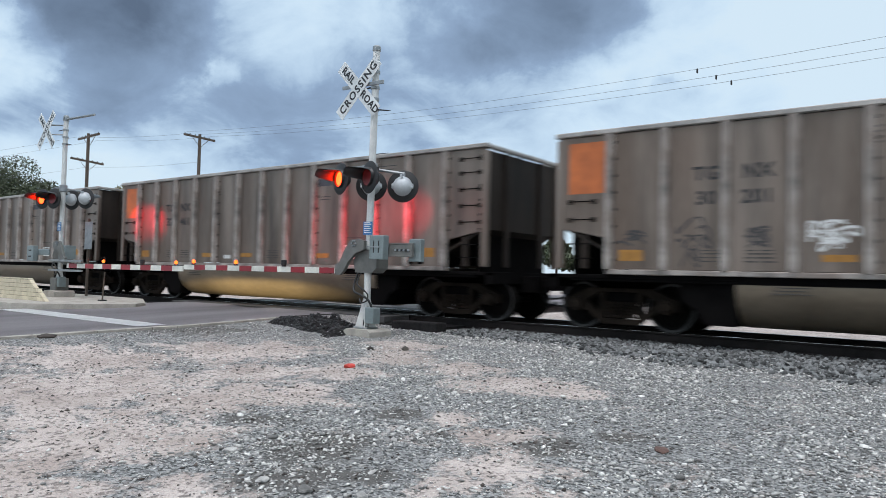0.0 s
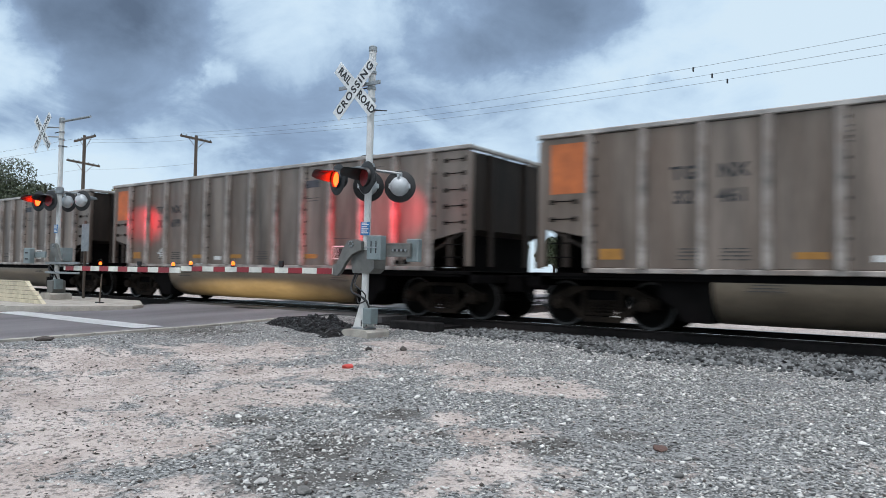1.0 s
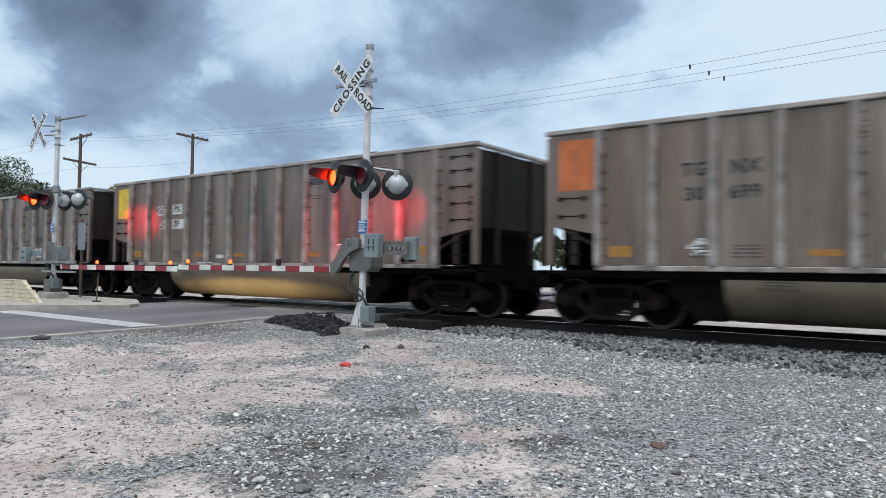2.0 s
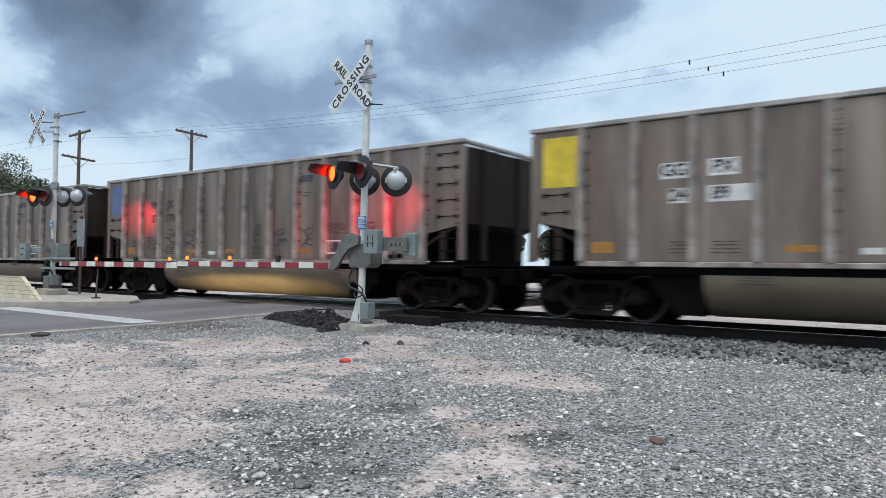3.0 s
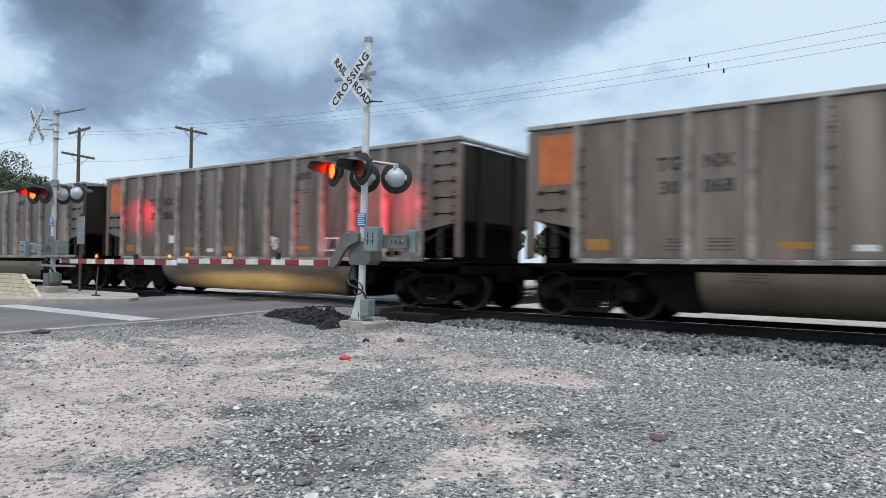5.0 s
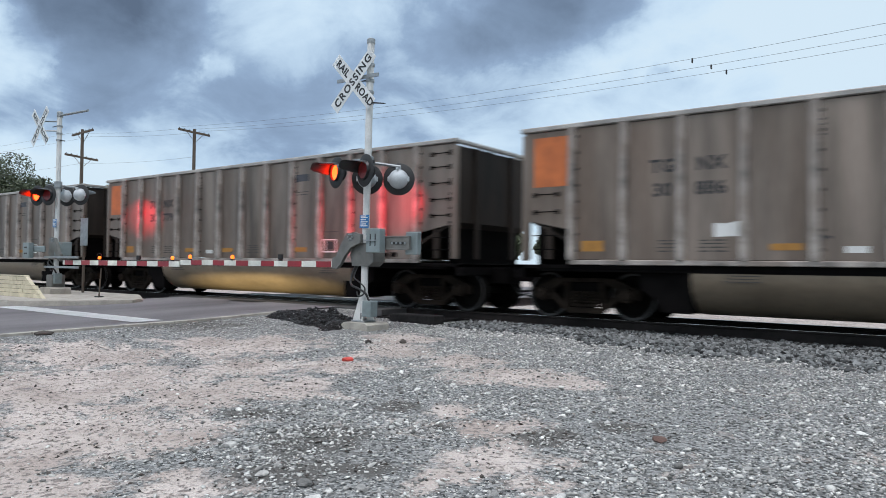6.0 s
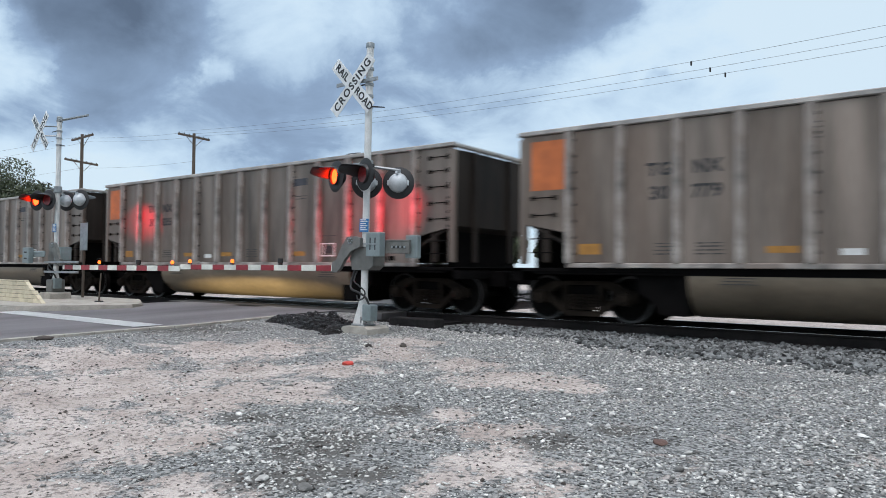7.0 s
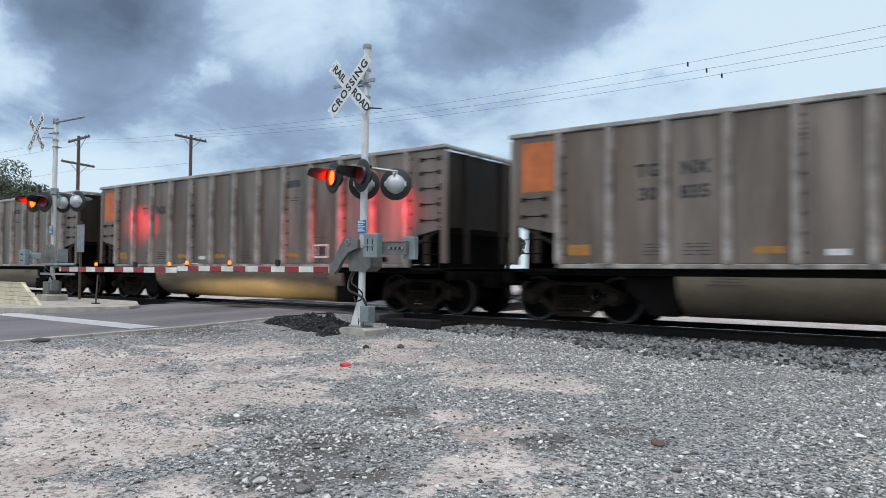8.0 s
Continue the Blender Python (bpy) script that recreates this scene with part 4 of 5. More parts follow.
# small unevenness of the train's run about a steady speed: seconds, metres
RUN = ((0, 0.1), (0.5, 0.03), (1, -0.16), (1.5, 0.28), (3, -0.09), (3.5, 0.03), (4, -0.05), (4.5, 0.05), (6, -0.05), (6.5, 0.08), (7, 0.01), (7.5, 0.11), (8, -0.02))


def car_place(t, k):
    slip = float(np.interp(t, [r[0] for r in RUN], [r[1] for r in RUN]))
    return -6.469 + 16.113 * t - 0.0035 * t * t + slip - PITCH * k

# ---- level crossing signals ----
FLAPS = {"a": [], "b": []}       # added light-blocking lamp shutters by flash phase: a lit first
ARM_COVERS = []                  # added hinged covers that blank the arm lamps: object, phase, place when shut


def crossing_lamp(parent, at, turn, phase, body, beam=0.0, dip=0.1, swing=0.0, width=70):
    """A flashing lamp that faces -y before it is turned: target plate, housing, hood, lens, and an added hinged shutter
    that blocks the light to make it flash.
    """
    m = pose(*at, 0, 0, turn)
    q = pose(0, 0, 0, 90, 0, 0)            # local z looks out of the lens
    plate = part("target_plate", lathe(bmesh.new(), [(0, -0.012), (0.29, -0.012), (0.305, 0.0), (0.29, 0.012), (0.16, 0.012), (0.16, 0.0), (0, 0.0)], q, 40), M["lamp_black"], parent, "round black target plate", True, m)
    part("housing", lathe(bmesh.new(), [(0.185, -0.012), (0.185, -0.05), (0.16, -0.12), (0.10, -0.17), (0, -0.19)], q, 28), M[body], plate, "silver lamp housing" if body == "lamp_silver" else "", True)
    for lug in ((-0.21, -0.17, 0.012, 0.06, -0.05, 0.05), (0.17, 0.21, 0.012, 0.06, -0.05, 0.05), (-0.02, 0.02, 0.10, 0.20, 0.15, 0.21)):
        part("hinge", boxes(lug, bevel=0.01), M[body], plate)
    part("lens", lathe(bmesh.new(), [(0.15, 0.014), (0.14, 0.022), (0.08, 0.028), (0, 0.030)], q, 28), M["lens_red"], plate, "red lens", True)
    part("bezel", lathe(bmesh.new(), [(0.153, 0.0), (0.153, 0.058), (0.170, 0.058), (0.174, 0.0)], q, 36), M["lamp_black"], plate, "", True)
    # hood: a half tube over the lens, longer at the top
    bm = bmesh.new()
    ang = [radians(a) for a in range(-12, 193, 12)]

    def reach(a):
        if body == "lamp_silver":
            return 0.37 * min(1.0, max(0, math.sin(a)) / 0.55) ** 0.8
        # cut away on the side towards the track
        return 0.40 * smooth(radians(48), radians(112), a) * smooth(radians(200), radians(172), a)
    for r in (0.190, 0.182):
        near = [bm.verts.new((r * math.cos(a), -0.012, r * math.sin(a))) for a in ang]
        far = [bm.verts.new((r * 0.98 * math.cos(a), -0.06 - reach(a), r * 0.98 * math.sin(a) - 0.03 * max(0, math.sin(a)))) for a in ang]
        for i in range(len(ang) - 1):
            bm.faces.new((near[i], near[i + 1], far[i + 1], far[i]))
    part("hood", bm, M["hood_black"], plate, "long black hood", True)
    flap = part("shutter", lathe(bmesh.new(), [(0, -0.003), (0.150, -0.003), (0.150, 0.003), (0, 0.003)], Matrix.Translation((0, 0, -0.150)) @ q, 28), M["lens_dark"], plate, "added dark red shutter that blanks the lens")
    FLAPS[phase].append(flap)
    if beam:
        la = new("crossing_lamp_beam", bpy.data.lights.new("crossing_lamp_beam", "SPOT"))
        la.data.energy, la.data.color, la.data.spot_size, la.data.spot_blend, la.data.shadow_soft_size = beam, (1.0, 0.006, 0.035), radians(width), 1.0, 0.008
        la.parent = plate
        la.matrix_basis = look((0, -0.039, 0), (math.sin(radians(swing)), -math.cos(radians(swing)), -dip)) @ Matrix.Diagonal((1, 0.6, 1, 1))


def crossbuck(parent, x, y, z, tilt=45):
    for words, a in (("CROSSING", tilt), ("RAILROAD", -tilt)):
        b = part("crossbuck_blade", boxes((-0.69, 0.69, -0.003, 0.003, -0.13, 0.13), bevel=0.0), M["sign_white"], parent, "white crossbuck blade", m=pose(x, y - (0.008 if a > 0 else 0), z, 0, -a, 0))
        if words == "CROSSING":
            part("lettering", text_mesh("lettering", words, 0.22, M["sign_black"], 0.006, 1.22), None, b, "black letters", m=pose(0, -0.004, 0) @ FACING_NEAR)
        else:
            for w, u in (("RAIL", -0.40), ("ROAD", 0.415)):
                part("lettering", text_mesh("lettering", w, 0.20, M["sign_black"], 0.006, 1.05), None, b, "black letters", m=pose(u, -0.004, 0) @ FACING_NEAR)


def signal(name_label, x, y, z0, side, arm_len, beams, lamps):
    """A flashing-light signal with its gate: mast, crossbuck, lamps, gate machine, arm. side: -1 when the arm reaches towards -x."""
    s = thing("crossing_signal", name_label, "crossing signal", pose(x, y, z0), "crossing signals")
    h = 5.47 if side < 0 else 5.31
    part("mast", cyl(bmesh.new(), (0, 0, 0.3), (0, 0, h), 0.068, seg=20), M["white_paint"], s, "white painted steel mast", True)
    part("cap", lathe(bmesh.new(), [(0.08, h - 0.05), (0.08, h + 0.03), (0.06, h + 0.05), (0, h + 0.055)], seg=20), M["galvanised"], s)
    base = part("base", boxes((-0.17, 0.17, -0.17, 0.17, 0.131, 0.165), bevel=0.01), M["galvanised"], s)
    for a in range(4):
        p = prism(bmesh.new(), [(0.06, 0.166), (0.20, 0.166), (0.068, 0.68)], "y", -0.012, 0.012)
        part("gusset", p, M["white_paint"], base, "white steel gusset", m=pose(0, 0, 0, 0, 0, 90 * a + 35))
    part("footing", prism(bmesh.new(), [(-0.34, -0.5), (0.34, -0.5), (0.33, 0.09), (0.27, 0.13), (-0.27, 0.13), (-0.33, 0.09)], "y", -0.30, 0.30), M["concrete"], s, "pale concrete footing")
    part("junction_box", boxes((0.10, 0.32, -0.16, 0.04, 0.24, 0.54), bevel=0.012), M["grey_box"], s, "grey junction box")
    # crossbuck on its cross bar
    zc = 4.71 if side < 0 else 4.92
    if side < 0:
        part("cross_bar", boxes((-0.78, 0.30, -0.11, -0.08, zc + 0.03, zc + 0.10), bevel=0.005), M["galvanised"], s)
        crossbuck(s, -0.31, -0.135, zc)
    else:
        for dz in (0.14, -0.14):
            part("cross_bar", tube(bmesh.new(), [(0, 0, zc + dz), (-0.3, -0.26, zc + dz), (-0.55, -0.27, zc + dz)], 0.022, 8), M["galvanised"], s)
        crossbuck(s, -0.55, -0.31, zc)
    for dz in (0.30, 0.0, -0.22, -0.42):
        part("clamp", lathe(bmesh.new(), [(0.07, zc + dz - 0.025), (0.085, zc + dz - 0.025), (0.085, zc + dz + 0.025), (0.07, zc + dz + 0.025)], seg=16), M["galvanised"], s)
    part("spike", cyl(bmesh.new(), (0.05, 0, zc - 0.42), (0.42, -0.02, zc - 0.48), 0.016, 0.01, 8), M["lamp_black"], s)
    part("spike", cyl(bmesh.new(), (0.0, 0, zc + 0.02), (-0.3, -0.06, zc - 0.0), 0.014, 0.014, 8), M["lamp_black"], s)
    if side > 0:
        part("top_bracket", tube(bmesh.new(), [(0, 0, h - 0.06), (0.35, 0, h - 0.08), (1.60, 0.05, h - 0.10)], 0.035, 8), M["galvanised"], s)
    # lamp crossarms
    zl = 2.96
    part("crossarm", tube(bmesh.new(), [(-0.62, -0.05, zl + 0.22), (0, -0.05, zl + 0.25)], 0.028, 8), M["galvanised"], s)
    part("crossarm", tube(bmesh.new(), [(0, 0.05, zl + 0.20), (0.55, 0.30, zl + 0.12), (0.55, 0.30, zl)], 0.028, 8), M["galvanised"], s)
    part("crossarm_hub", lathe(bmesh.new(), [(0.07, zl + 0.10), (0.11, zl + 0.12), (0.11, zl + 0.30), (0.07, zl + 0.32)], seg=16), M["galvanised"], s)
    for u, v, w, turn, phase, body, dip, swing in lamps:
        crossing_lamp(s, (u, v, w), turn, phase, body, beams if body == "lamp_silver" else 0.0, dip, swing, 76 if side < 0 else 60)
    # notices
    n = part("notice", boxes((-0.115 + 0.03, 0.115 + 0.03, -0.088, -0.084, 1.90, 2.15), bevel=0.0), M["sign_blue"], s, "small blue emergency notice")
    part("notice_text", boxes(*[(-0.06, 0.12 - 0.04 * (i % 2), -0.090, -0.0885, z, z + 0.018) for i, z in enumerate((1.935, 1.97, 2.01, 2.05, 2.09, 2.12))]), M["sign_white"], n)
    # gate machine
    gm = part("gate_machine", prism(bmesh.new(), [(-0.24, 1.18), (0.18, 1.18), (0.30, 1.27), (0.30, 1.52), (0.22, 1.62), (-0.20, 1.62), (-0.30, 1.40)], "y", -0.10, 0.22), M["grey_cast"], s, "grey cast gate machine", m=pose(0, 0, 0 if side < 0 else -0.22))
    k = side
    low = pose(0, 0, 0 if side < 0 else -0.22)
    swing = [(-0.30, 1.80), (-0.12, 1.82), (0.05, 1.78), (0.05, 1.62), (-0.18, 1.54), (-0.36, 1.36), (-0.46, 1.20), (-0.56, 1.12), (-0.68, 1.12), (-0.68, 1.32), (-0.58, 1.36), (-0.44, 1.62)]
    part("arm_bracket", prism(bmesh.new(), [(-k * u if k > 0 else u, v) for u, v in swing], "y", -0.20, -0.125), M["grey_cast"], s, "curved grey arm bracket", m=low)
    bm = bmesh.new()
    for a in range(6):
        cyl(bm, ((-0.20 + 0.05 * math.cos(a * 1.047)) * -k, -0.225, 1.73 + 0.05 * math.sin(a * 1.047)), ((-0.20 + 0.05 * math.cos(a * 1.047)) * -k, -0.20, 1.73 + 0.05 * math.sin(a * 1.047)), 0.016, seg=8)
    part("bolt_ring", bm, M["galvanised"], s, m=low)
    f = -k
    if side < 0:
        cb = part("circuit_box", boxes((0.34, 0.68, -0.36, -0.20, 1.44, 1.88), bevel=0.012), M["grey_box"], s, "grey enamelled circuit box")
        part("slot", boxes(*[(u - 0.012, u + 0.012, -0.363, -0.359, 1.56, 1.78) for u in (0.45, 0.57)]), M["lamp_black"], cb)
        part("latch", boxes((0.30, 0.60, -0.38, -0.362, 1.655, 1.675)), M["galvanised"], cb)
        part("counterweight_arm", boxes((0.60, 1.22, -0.19, -0.13, 1.50, 1.75), (0.66, 1.2, -0.20, -0.19, 1.50, 1.53), (0.66, 1.2, -0.20, -0.19, 1.72, 1.75), bevel=0.004), M["grey_cast"], s)
        cw = part("counterweight", boxes((1.06, 1.34, -0.10, 0.02, 1.42, 1.83), bevel=0.015), M["grey_box"], s, "grey counterweight")
        part("slot", boxes((0.80, 1.10, -0.196, -0.189, 1.60, 1.64)), M["lamp_black"], cw)
        bm = bmesh.new()
        for u in (0.84, 0.94, 1.04, 1.14):
            cyl(bm, (u, -0.215, 1.62), (u, -0.19, 1.62), 0.022, seg=8)
        part("bolt_row", bm, M["galvanised"], cw)
    else:
        part("counterweight_arm", boxes((-0.92, 0.10, -0.40, -0.34, 1.16, 1.34), bevel=0.02), M["grey_box"], s, "pale grey counterweight lever")
        cw = part("counterweight", boxes((-0.92, -0.52, -0.56, -0.41, 0.98, 1.44), bevel=0.015), M["grey_box"], s, "grey counterweight")
        part("slot", boxes((-0.80, -0.62, -0.565, -0.559, 1.10, 1.14), (-0.80, -0.62, -0.565, -0.559, 1.28, 1.32)), M["lamp_black"], cw)
        part("circuit_box", boxes((0.12, 0.52, -0.12, 0.20, 1.06, 1.46), bevel=0.012), M["grey_box"], s, "grey enamelled circuit box")
        part("base_box", boxes((-0.19, 0.19, -0.19, 0.19, 0.131, 0.50), bevel=0.02), M["grey_cast"], s, "grey mast base casting")
    part("cable", tube(bmesh.new(), bend([(-0.22, -0.02, 1.20), (-0.27, -0.08, 0.96), (-0.20, -0.14, 0.82), (0.0, -0.16, 0.76), (0.16, -0.14, 0.68), (0.20, -0.08, 0.54)]), 0.022, 8), M["cable"], s, "", True)
    part("cable", tube(bmesh.new(), bend([(-0.15, -0.02, 1.20), (-0.16, -0.12, 0.98), (0.02, -0.16, 0.88), (0.14, -0.14, 0.78), (0.10, -0.12, 0.66), (-0.02, -0.14, 0.62), (-0.08, -0.12, 0.7)]), 0.014, 8), M["cable"], s, "", True)
    if side > 0:
        for z in (0.70, 0.98):
            part("arm_clamp", boxes((-0.20, 1.82, -0.26, -0.205, z, z + 0.06), bevel=0.008), M["galvanised"], s, "pale galvanised clamp rail")
    # gate arm with its stripes: start, width and spacing along the arm
    first, wide, apart, start, half, za = (0.745, 0.42, 0.845, 0.60, 0.058, 1.21) if side < 0 else (0.93, 0.475, 0.957, 0.80, 0.066, 0.87)
    x0, x1 = k * start, k * arm_len
    arm = part("gate_arm", boxes((min(x0, x1), max(x0, x1), -0.18, -0.145, za - half, za + half), bevel=0.004), M["arm_white"], s, "lowered red and white striped gate arm")
    for i in range(6):
        a, b = k * (first + apart * i), k * (first + apart * i + wide)
        part("stripe", boxes((min(a, b), max(a, b), -0.184, -0.1805, za - half + 0.001, za + half - 0.001)), M["arm_red"], arm, "dark red reflective stripe")
    # lamps along the arm: the tip burns steadily, the others flash in turn
    for u, phase in ((5.457, ""), (3.855, "a"), (2.25, "b")) if side < 0 else ((6.32, ""), (4.81, "b"), (2.854, "a")):
        part("arm_lamp_bracket", boxes((k * u - 0.035, k * u + 0.035, -0.195, -0.13, za + half, za + half + 0.035), bevel=0.005), M["lamp_black"], arm)
        bm = bmesh.new()
        bmesh.ops.create_uvsphere(bm, u_segments=14, v_segments=8, radius=0.046, matrix=Matrix.Translation((k * u, -0.163, za + half + 0.075)) @ Matrix.Diagonal((0.9, 0.9, 1.1, 1)))
        part("arm_lamp", bm, M["amber"], arm, "lit amber-red arm lamp", True)
        if phase:
            bm = bmesh.new()
            ring = [(0.056 * math.sin(radians(a)), -0.056 * math.cos(radians(a))) for a in range(-90, 91, 15)]
            prism(bm, ring + [(0.95 * p, 0.95 * q) for p, q in ring[::-1]], "z", -0.10, 0.0)
            cover = part("lamp_cover", bm, M["lamp_black"], arm, "added dark hinged cover that blanks the lamp", True)
            ARM_COVERS.append((cover, phase, pose(k * u, -0.163, za + half + 0.135, 0, 0, 55)))
    if side < 0:
        # the mast has settled a little out of plumb
        lean = Matrix.Translation((0, 0, 2.5)) @ pose(0, 0, 0, 0, 1.0, 0) @ Matrix.Translation((0, 0, -2.5))
        for c in s.children:
            if not c.name.startswith(("gate_arm", "footing")):
                c.matrix_basis = lean @ c.matrix_basis
    return s


signal("white flashing-light crossing signal with striped gate lowered, on gravel", -9.05, 9.70, -0.20, -1, 5.83, 1100,
       ((-0.55, -0.28, 2.96, -17, "a", "lamp_black", 0.1, 0), (0.20, -0.28, 2.96, -17, "b", "lamp_black", 0.1, 0),
        (-0.28, 0.30, 2.88, 216, "a", "lamp_silver", 0.16, 0), (0.53, 0.30, 2.84, 207, "b", "lamp_silver", 0.16, 0)))
signal("white flashing-light crossing signal with striped gate, on the concrete walk", -21.55, 9.70, 0.10, 1, 6.62, 720,
       ((-0.69, -0.28, 2.86, 14, "a", "lamp_black", 0.1, 0), (0.04, -0.28, 2.84, 14, "b", "lamp_black", 0.1, 0),
        (-0.07, 0.30, 2.86, 200, "a", "lamp_silver", 0.25, -32), (0.77, 0.30, 2.86, 200, "b", "lamp_silver", 0.25, -32)))


def build_pavement():
    bm = bmesh.new()
    pts = [(-40, 11.2), (-40, 7.2), (-18.45, 7.2), (-17.9, 7.7), (-17.2, 8.7), (-16.9, 9.5), (-17.3, 10.0), (-19.5, 11.2)]
    prism(bm, pts, "z", -0.4, 0.04)
    bmesh.ops.bevel(bm, geom=[e for e in bm.edges if all(v.co.z > 0 for v in e.verts)], offset=0.03, segments=2, affect="EDGES")
    tagged(new("pavement", mesh_of("pavement", bm, M["concrete"])), "pale concrete walk with a rounded kerb", "pavement", kind="structure")


def build_planter():
    p = thing("block_wall", "low cream concrete-block wall with battered end, on the walk", "wall", pose(-21.75, 8.12, 0.04))
    top, foot, rise = 1.97, 3.00, 0.545
    core = part("core", prism(bmesh.new(), [(-4.0, -0.01), (foot - 0.06, -0.01), (top - 0.06, rise), (-4.0, rise)], "y", 0.012, 0.088), M["mortar"], p, "recessed mortar")
    for r in range(5):
        z0, z1 = r * 0.109 + 0.004, r * 0.109 + 0.103
        e0, e1 = (foot - (foot - top) * z / rise for z in (z0, z1))
        x = -4.0 + 0.13 * (r % 2)
        while x + 0.05 < e0:
            a, b = x + 0.005, x + 0.255
            face = [(a, z0), (min(b, e0), z0), (min(b, max(e1, a + 0.01)), z1), (a, z1)]
            part("block", prism(bmesh.new(), face, "y", random.uniform(-0.004, 0.004), 0.10), M["brick_cream"], p)
            x += 0.26
    cap = prism(bmesh.new(), [(-4.0, rise + 0.002), (top + 0.02, rise + 0.002), (top - 0.02, rise + 0.03), (-4.0, rise + 0.03)], "y", -0.015, 0.115)
    part("coping", cap, M["brick_cream"], p, "cream coping")


build_pavement()
build_planter()


def build_pole(x, y, h, arms, turn, label):
    p = thing("utility_pole", label, "utility pole", pose(x, y, ground_height(x, y) - 0.1, 0, 0, turn), "utility poles")
    part("pole", cyl(bmesh.new(), (0, 0, 0), (0, 0, h), 0.16, 0.11, 14), M["timber_pole"], p, "weathered timber pole", True)
    for z, w, yaw in arms:
        a = part("crossarm", boxes((-0.06, 0.06, -w, w, z - 0.075, z + 0.075), bevel=0.01), M["timber_pole"], p, m=pose(0, 0, 0, 0, 0, yaw))
        for s in (-1, 1):
            part("brace", cyl(bmesh.new(), (0.08, 0, z - 0.75), (0.08, s * w * 0.55, z - 0.05), 0.02, seg=6), M["timber_pole"], a)
            for u in (0.3, 0.62, 0.94):
                part("insulator", lathe(bmesh.new(), [(0.015, z + 0.06), (0.03, z + 0.10), (0.02, z + 0.12), (0.03, z + 0.15), (0, z + 0.17)], Matrix.Translation((0, s * w * u, 0)), 10), M["lamp_black"], a)
    return p


build_pole(-45.4, 30.0, 11.2, ((10.95, 1.45, 0),), 8, "weathered timber utility pole with one crossarm")
build_pole(-54.0, 26.0, 11.45, ((11.2, 1.9, 66), (9.3, 1.6, 0)), 20, "dark timber utility pole with two crossarms")


def wire(pts, sag, r=0.007, name="power_line", label="thin overhead power line sagging between poles"):
    bm = bmesh.new()
    a, b = Vector(pts[0]), Vector(pts[1])
    k = 24
    path = [a.lerp(b, i / k) - Vector((0, 0, sag * 4 * (i / k) * (1 - i / k))) for i in range(k + 1)]
    rings = [[bm.verts.new(q + Vector((0, r * math.cos(i * 1.2566), r * math.sin(i * 1.2566)))) for i in range(5)] for q in path]
    for p, q in zip(rings, rings[1:]):
        for i in range(5):
            bm.faces.new((p[i], p[(i + 1) % 5], q[(i + 1) % 5], q[i]))
    w = thing(name, label, "power line", Matrix(), "overhead lines")
    part("conductor", bm, M["wire"], w)
    return w, path


for dy, dz in ((-1.1, 0.35), (0.0, 0.0), (0.9, -0.3)):
    w, path = wire(((-45.4, 30 + dy, 10.85), (28.0, 30 + dy * 0.4, 11.6 + dz)), 1.65)
    x = -8.4 + dy * 0.5
    z = float(np.interp(x, [q.x for q in path], [q.z for q in path]))
    part("damper", boxes((x - 0.03, x + 0.03, 29.95 + dy * 0.7, 30.05 + dy * 0.7, z - 0.17, z + 0.03), bevel=0.02), M["lamp_black"], w, "dark line damper")
for z0, z1, dy in ((10.8, 10.9, -0.8), (10.8, 10.9, 0.8), (8.6, 8.9, 0.0)):
    wire(((-54.0, 26 + dy, z0 - 0.1), (-45.4, 30 + dy, z1 - 0.1)), 0.15)
    wire(((-120, 15 + dy, z0 + 0.4), (-54.0, 26 + dy, z0 - 0.1)), 1.0)


def leaf_cloud(rng, blobs, count, size):
    """Many small leaf cards, spread through uneven clumps."""
    pts = []
    per = [b[3] ** 2 for b in blobs]
    tot = sum(per)
    verts, faces = [], []
    for b, w in zip(blobs, per):
        k = int(count * w / tot)
        d = rng.normal(size=(k, 3))
        d /= np.linalg.norm(d, axis=1)[:, None]
        r = b[3] * rng.uniform(0.35, 1.12, (k, 1)) ** 0.6
        c = np.array(b[:3]) + d * r * np.array([1, 1, 0.8])
        for q in c:
            a, e = rng.normal(size=3), rng.normal(size=3)
            a /= np.linalg.norm(a)
            e -= a * (a @ e)
            e /= np.linalg.norm(e)
            s = size * rng.uniform(0.6, 1.4)
            i = len(verts)
            verts += [tuple(q - a * s), tuple(q + e * s * 0.5), tuple(q + a * s), tuple(q - e * s * 0.5 + a * 0.1)]
            faces.append((i, i + 1, i + 2, i + 3))
    return verts, faces


def tree(x, y, h, spread, seed, leaf="leaf", count=2600, size=0.22, label="leafy green broadleaf tree in the distance", part_leaf=None):
    rng = np.random.default_rng(seed)
    z0 = ground_height(x, y)
    t = thing("tree", label, "tree", pose(x, y, z0), "trees")
    bm = cyl(bmesh.new(), (0, 0, -0.1), (0.1, 0, h * 0.45), 0.035 * h, 0.02 * h, 10)
    blobs = []
    for i in range(9):
        a = rng.uniform(0, 6.28)
        r = spread * rng.uniform(0.1, 0.75)
        q = (r * math.cos(a), r * math.sin(a), h * rng.uniform(0.42, 0.86))
        cyl(bm, (0.1, 0, h * rng.uniform(0.25, 0.45)), q, 0.012 * h, 0.004 * h, 6)
        blobs.append((*q, spread * rng.uniform(0.28, 0.5)))
    blobs.append((0, 0, h * 0.85, spread * 0.4))
    part("trunk", bm, M["bark"], t)
    v, f = leaf_cloud(rng, blobs, count, size)
    me = bpy.data.meshes.new("crown")
    me.from_pydata(v, [], f)
    me.materials.append(M[leaf])
    part("crown", me, None, t, "uneven leafy crown")
    return t


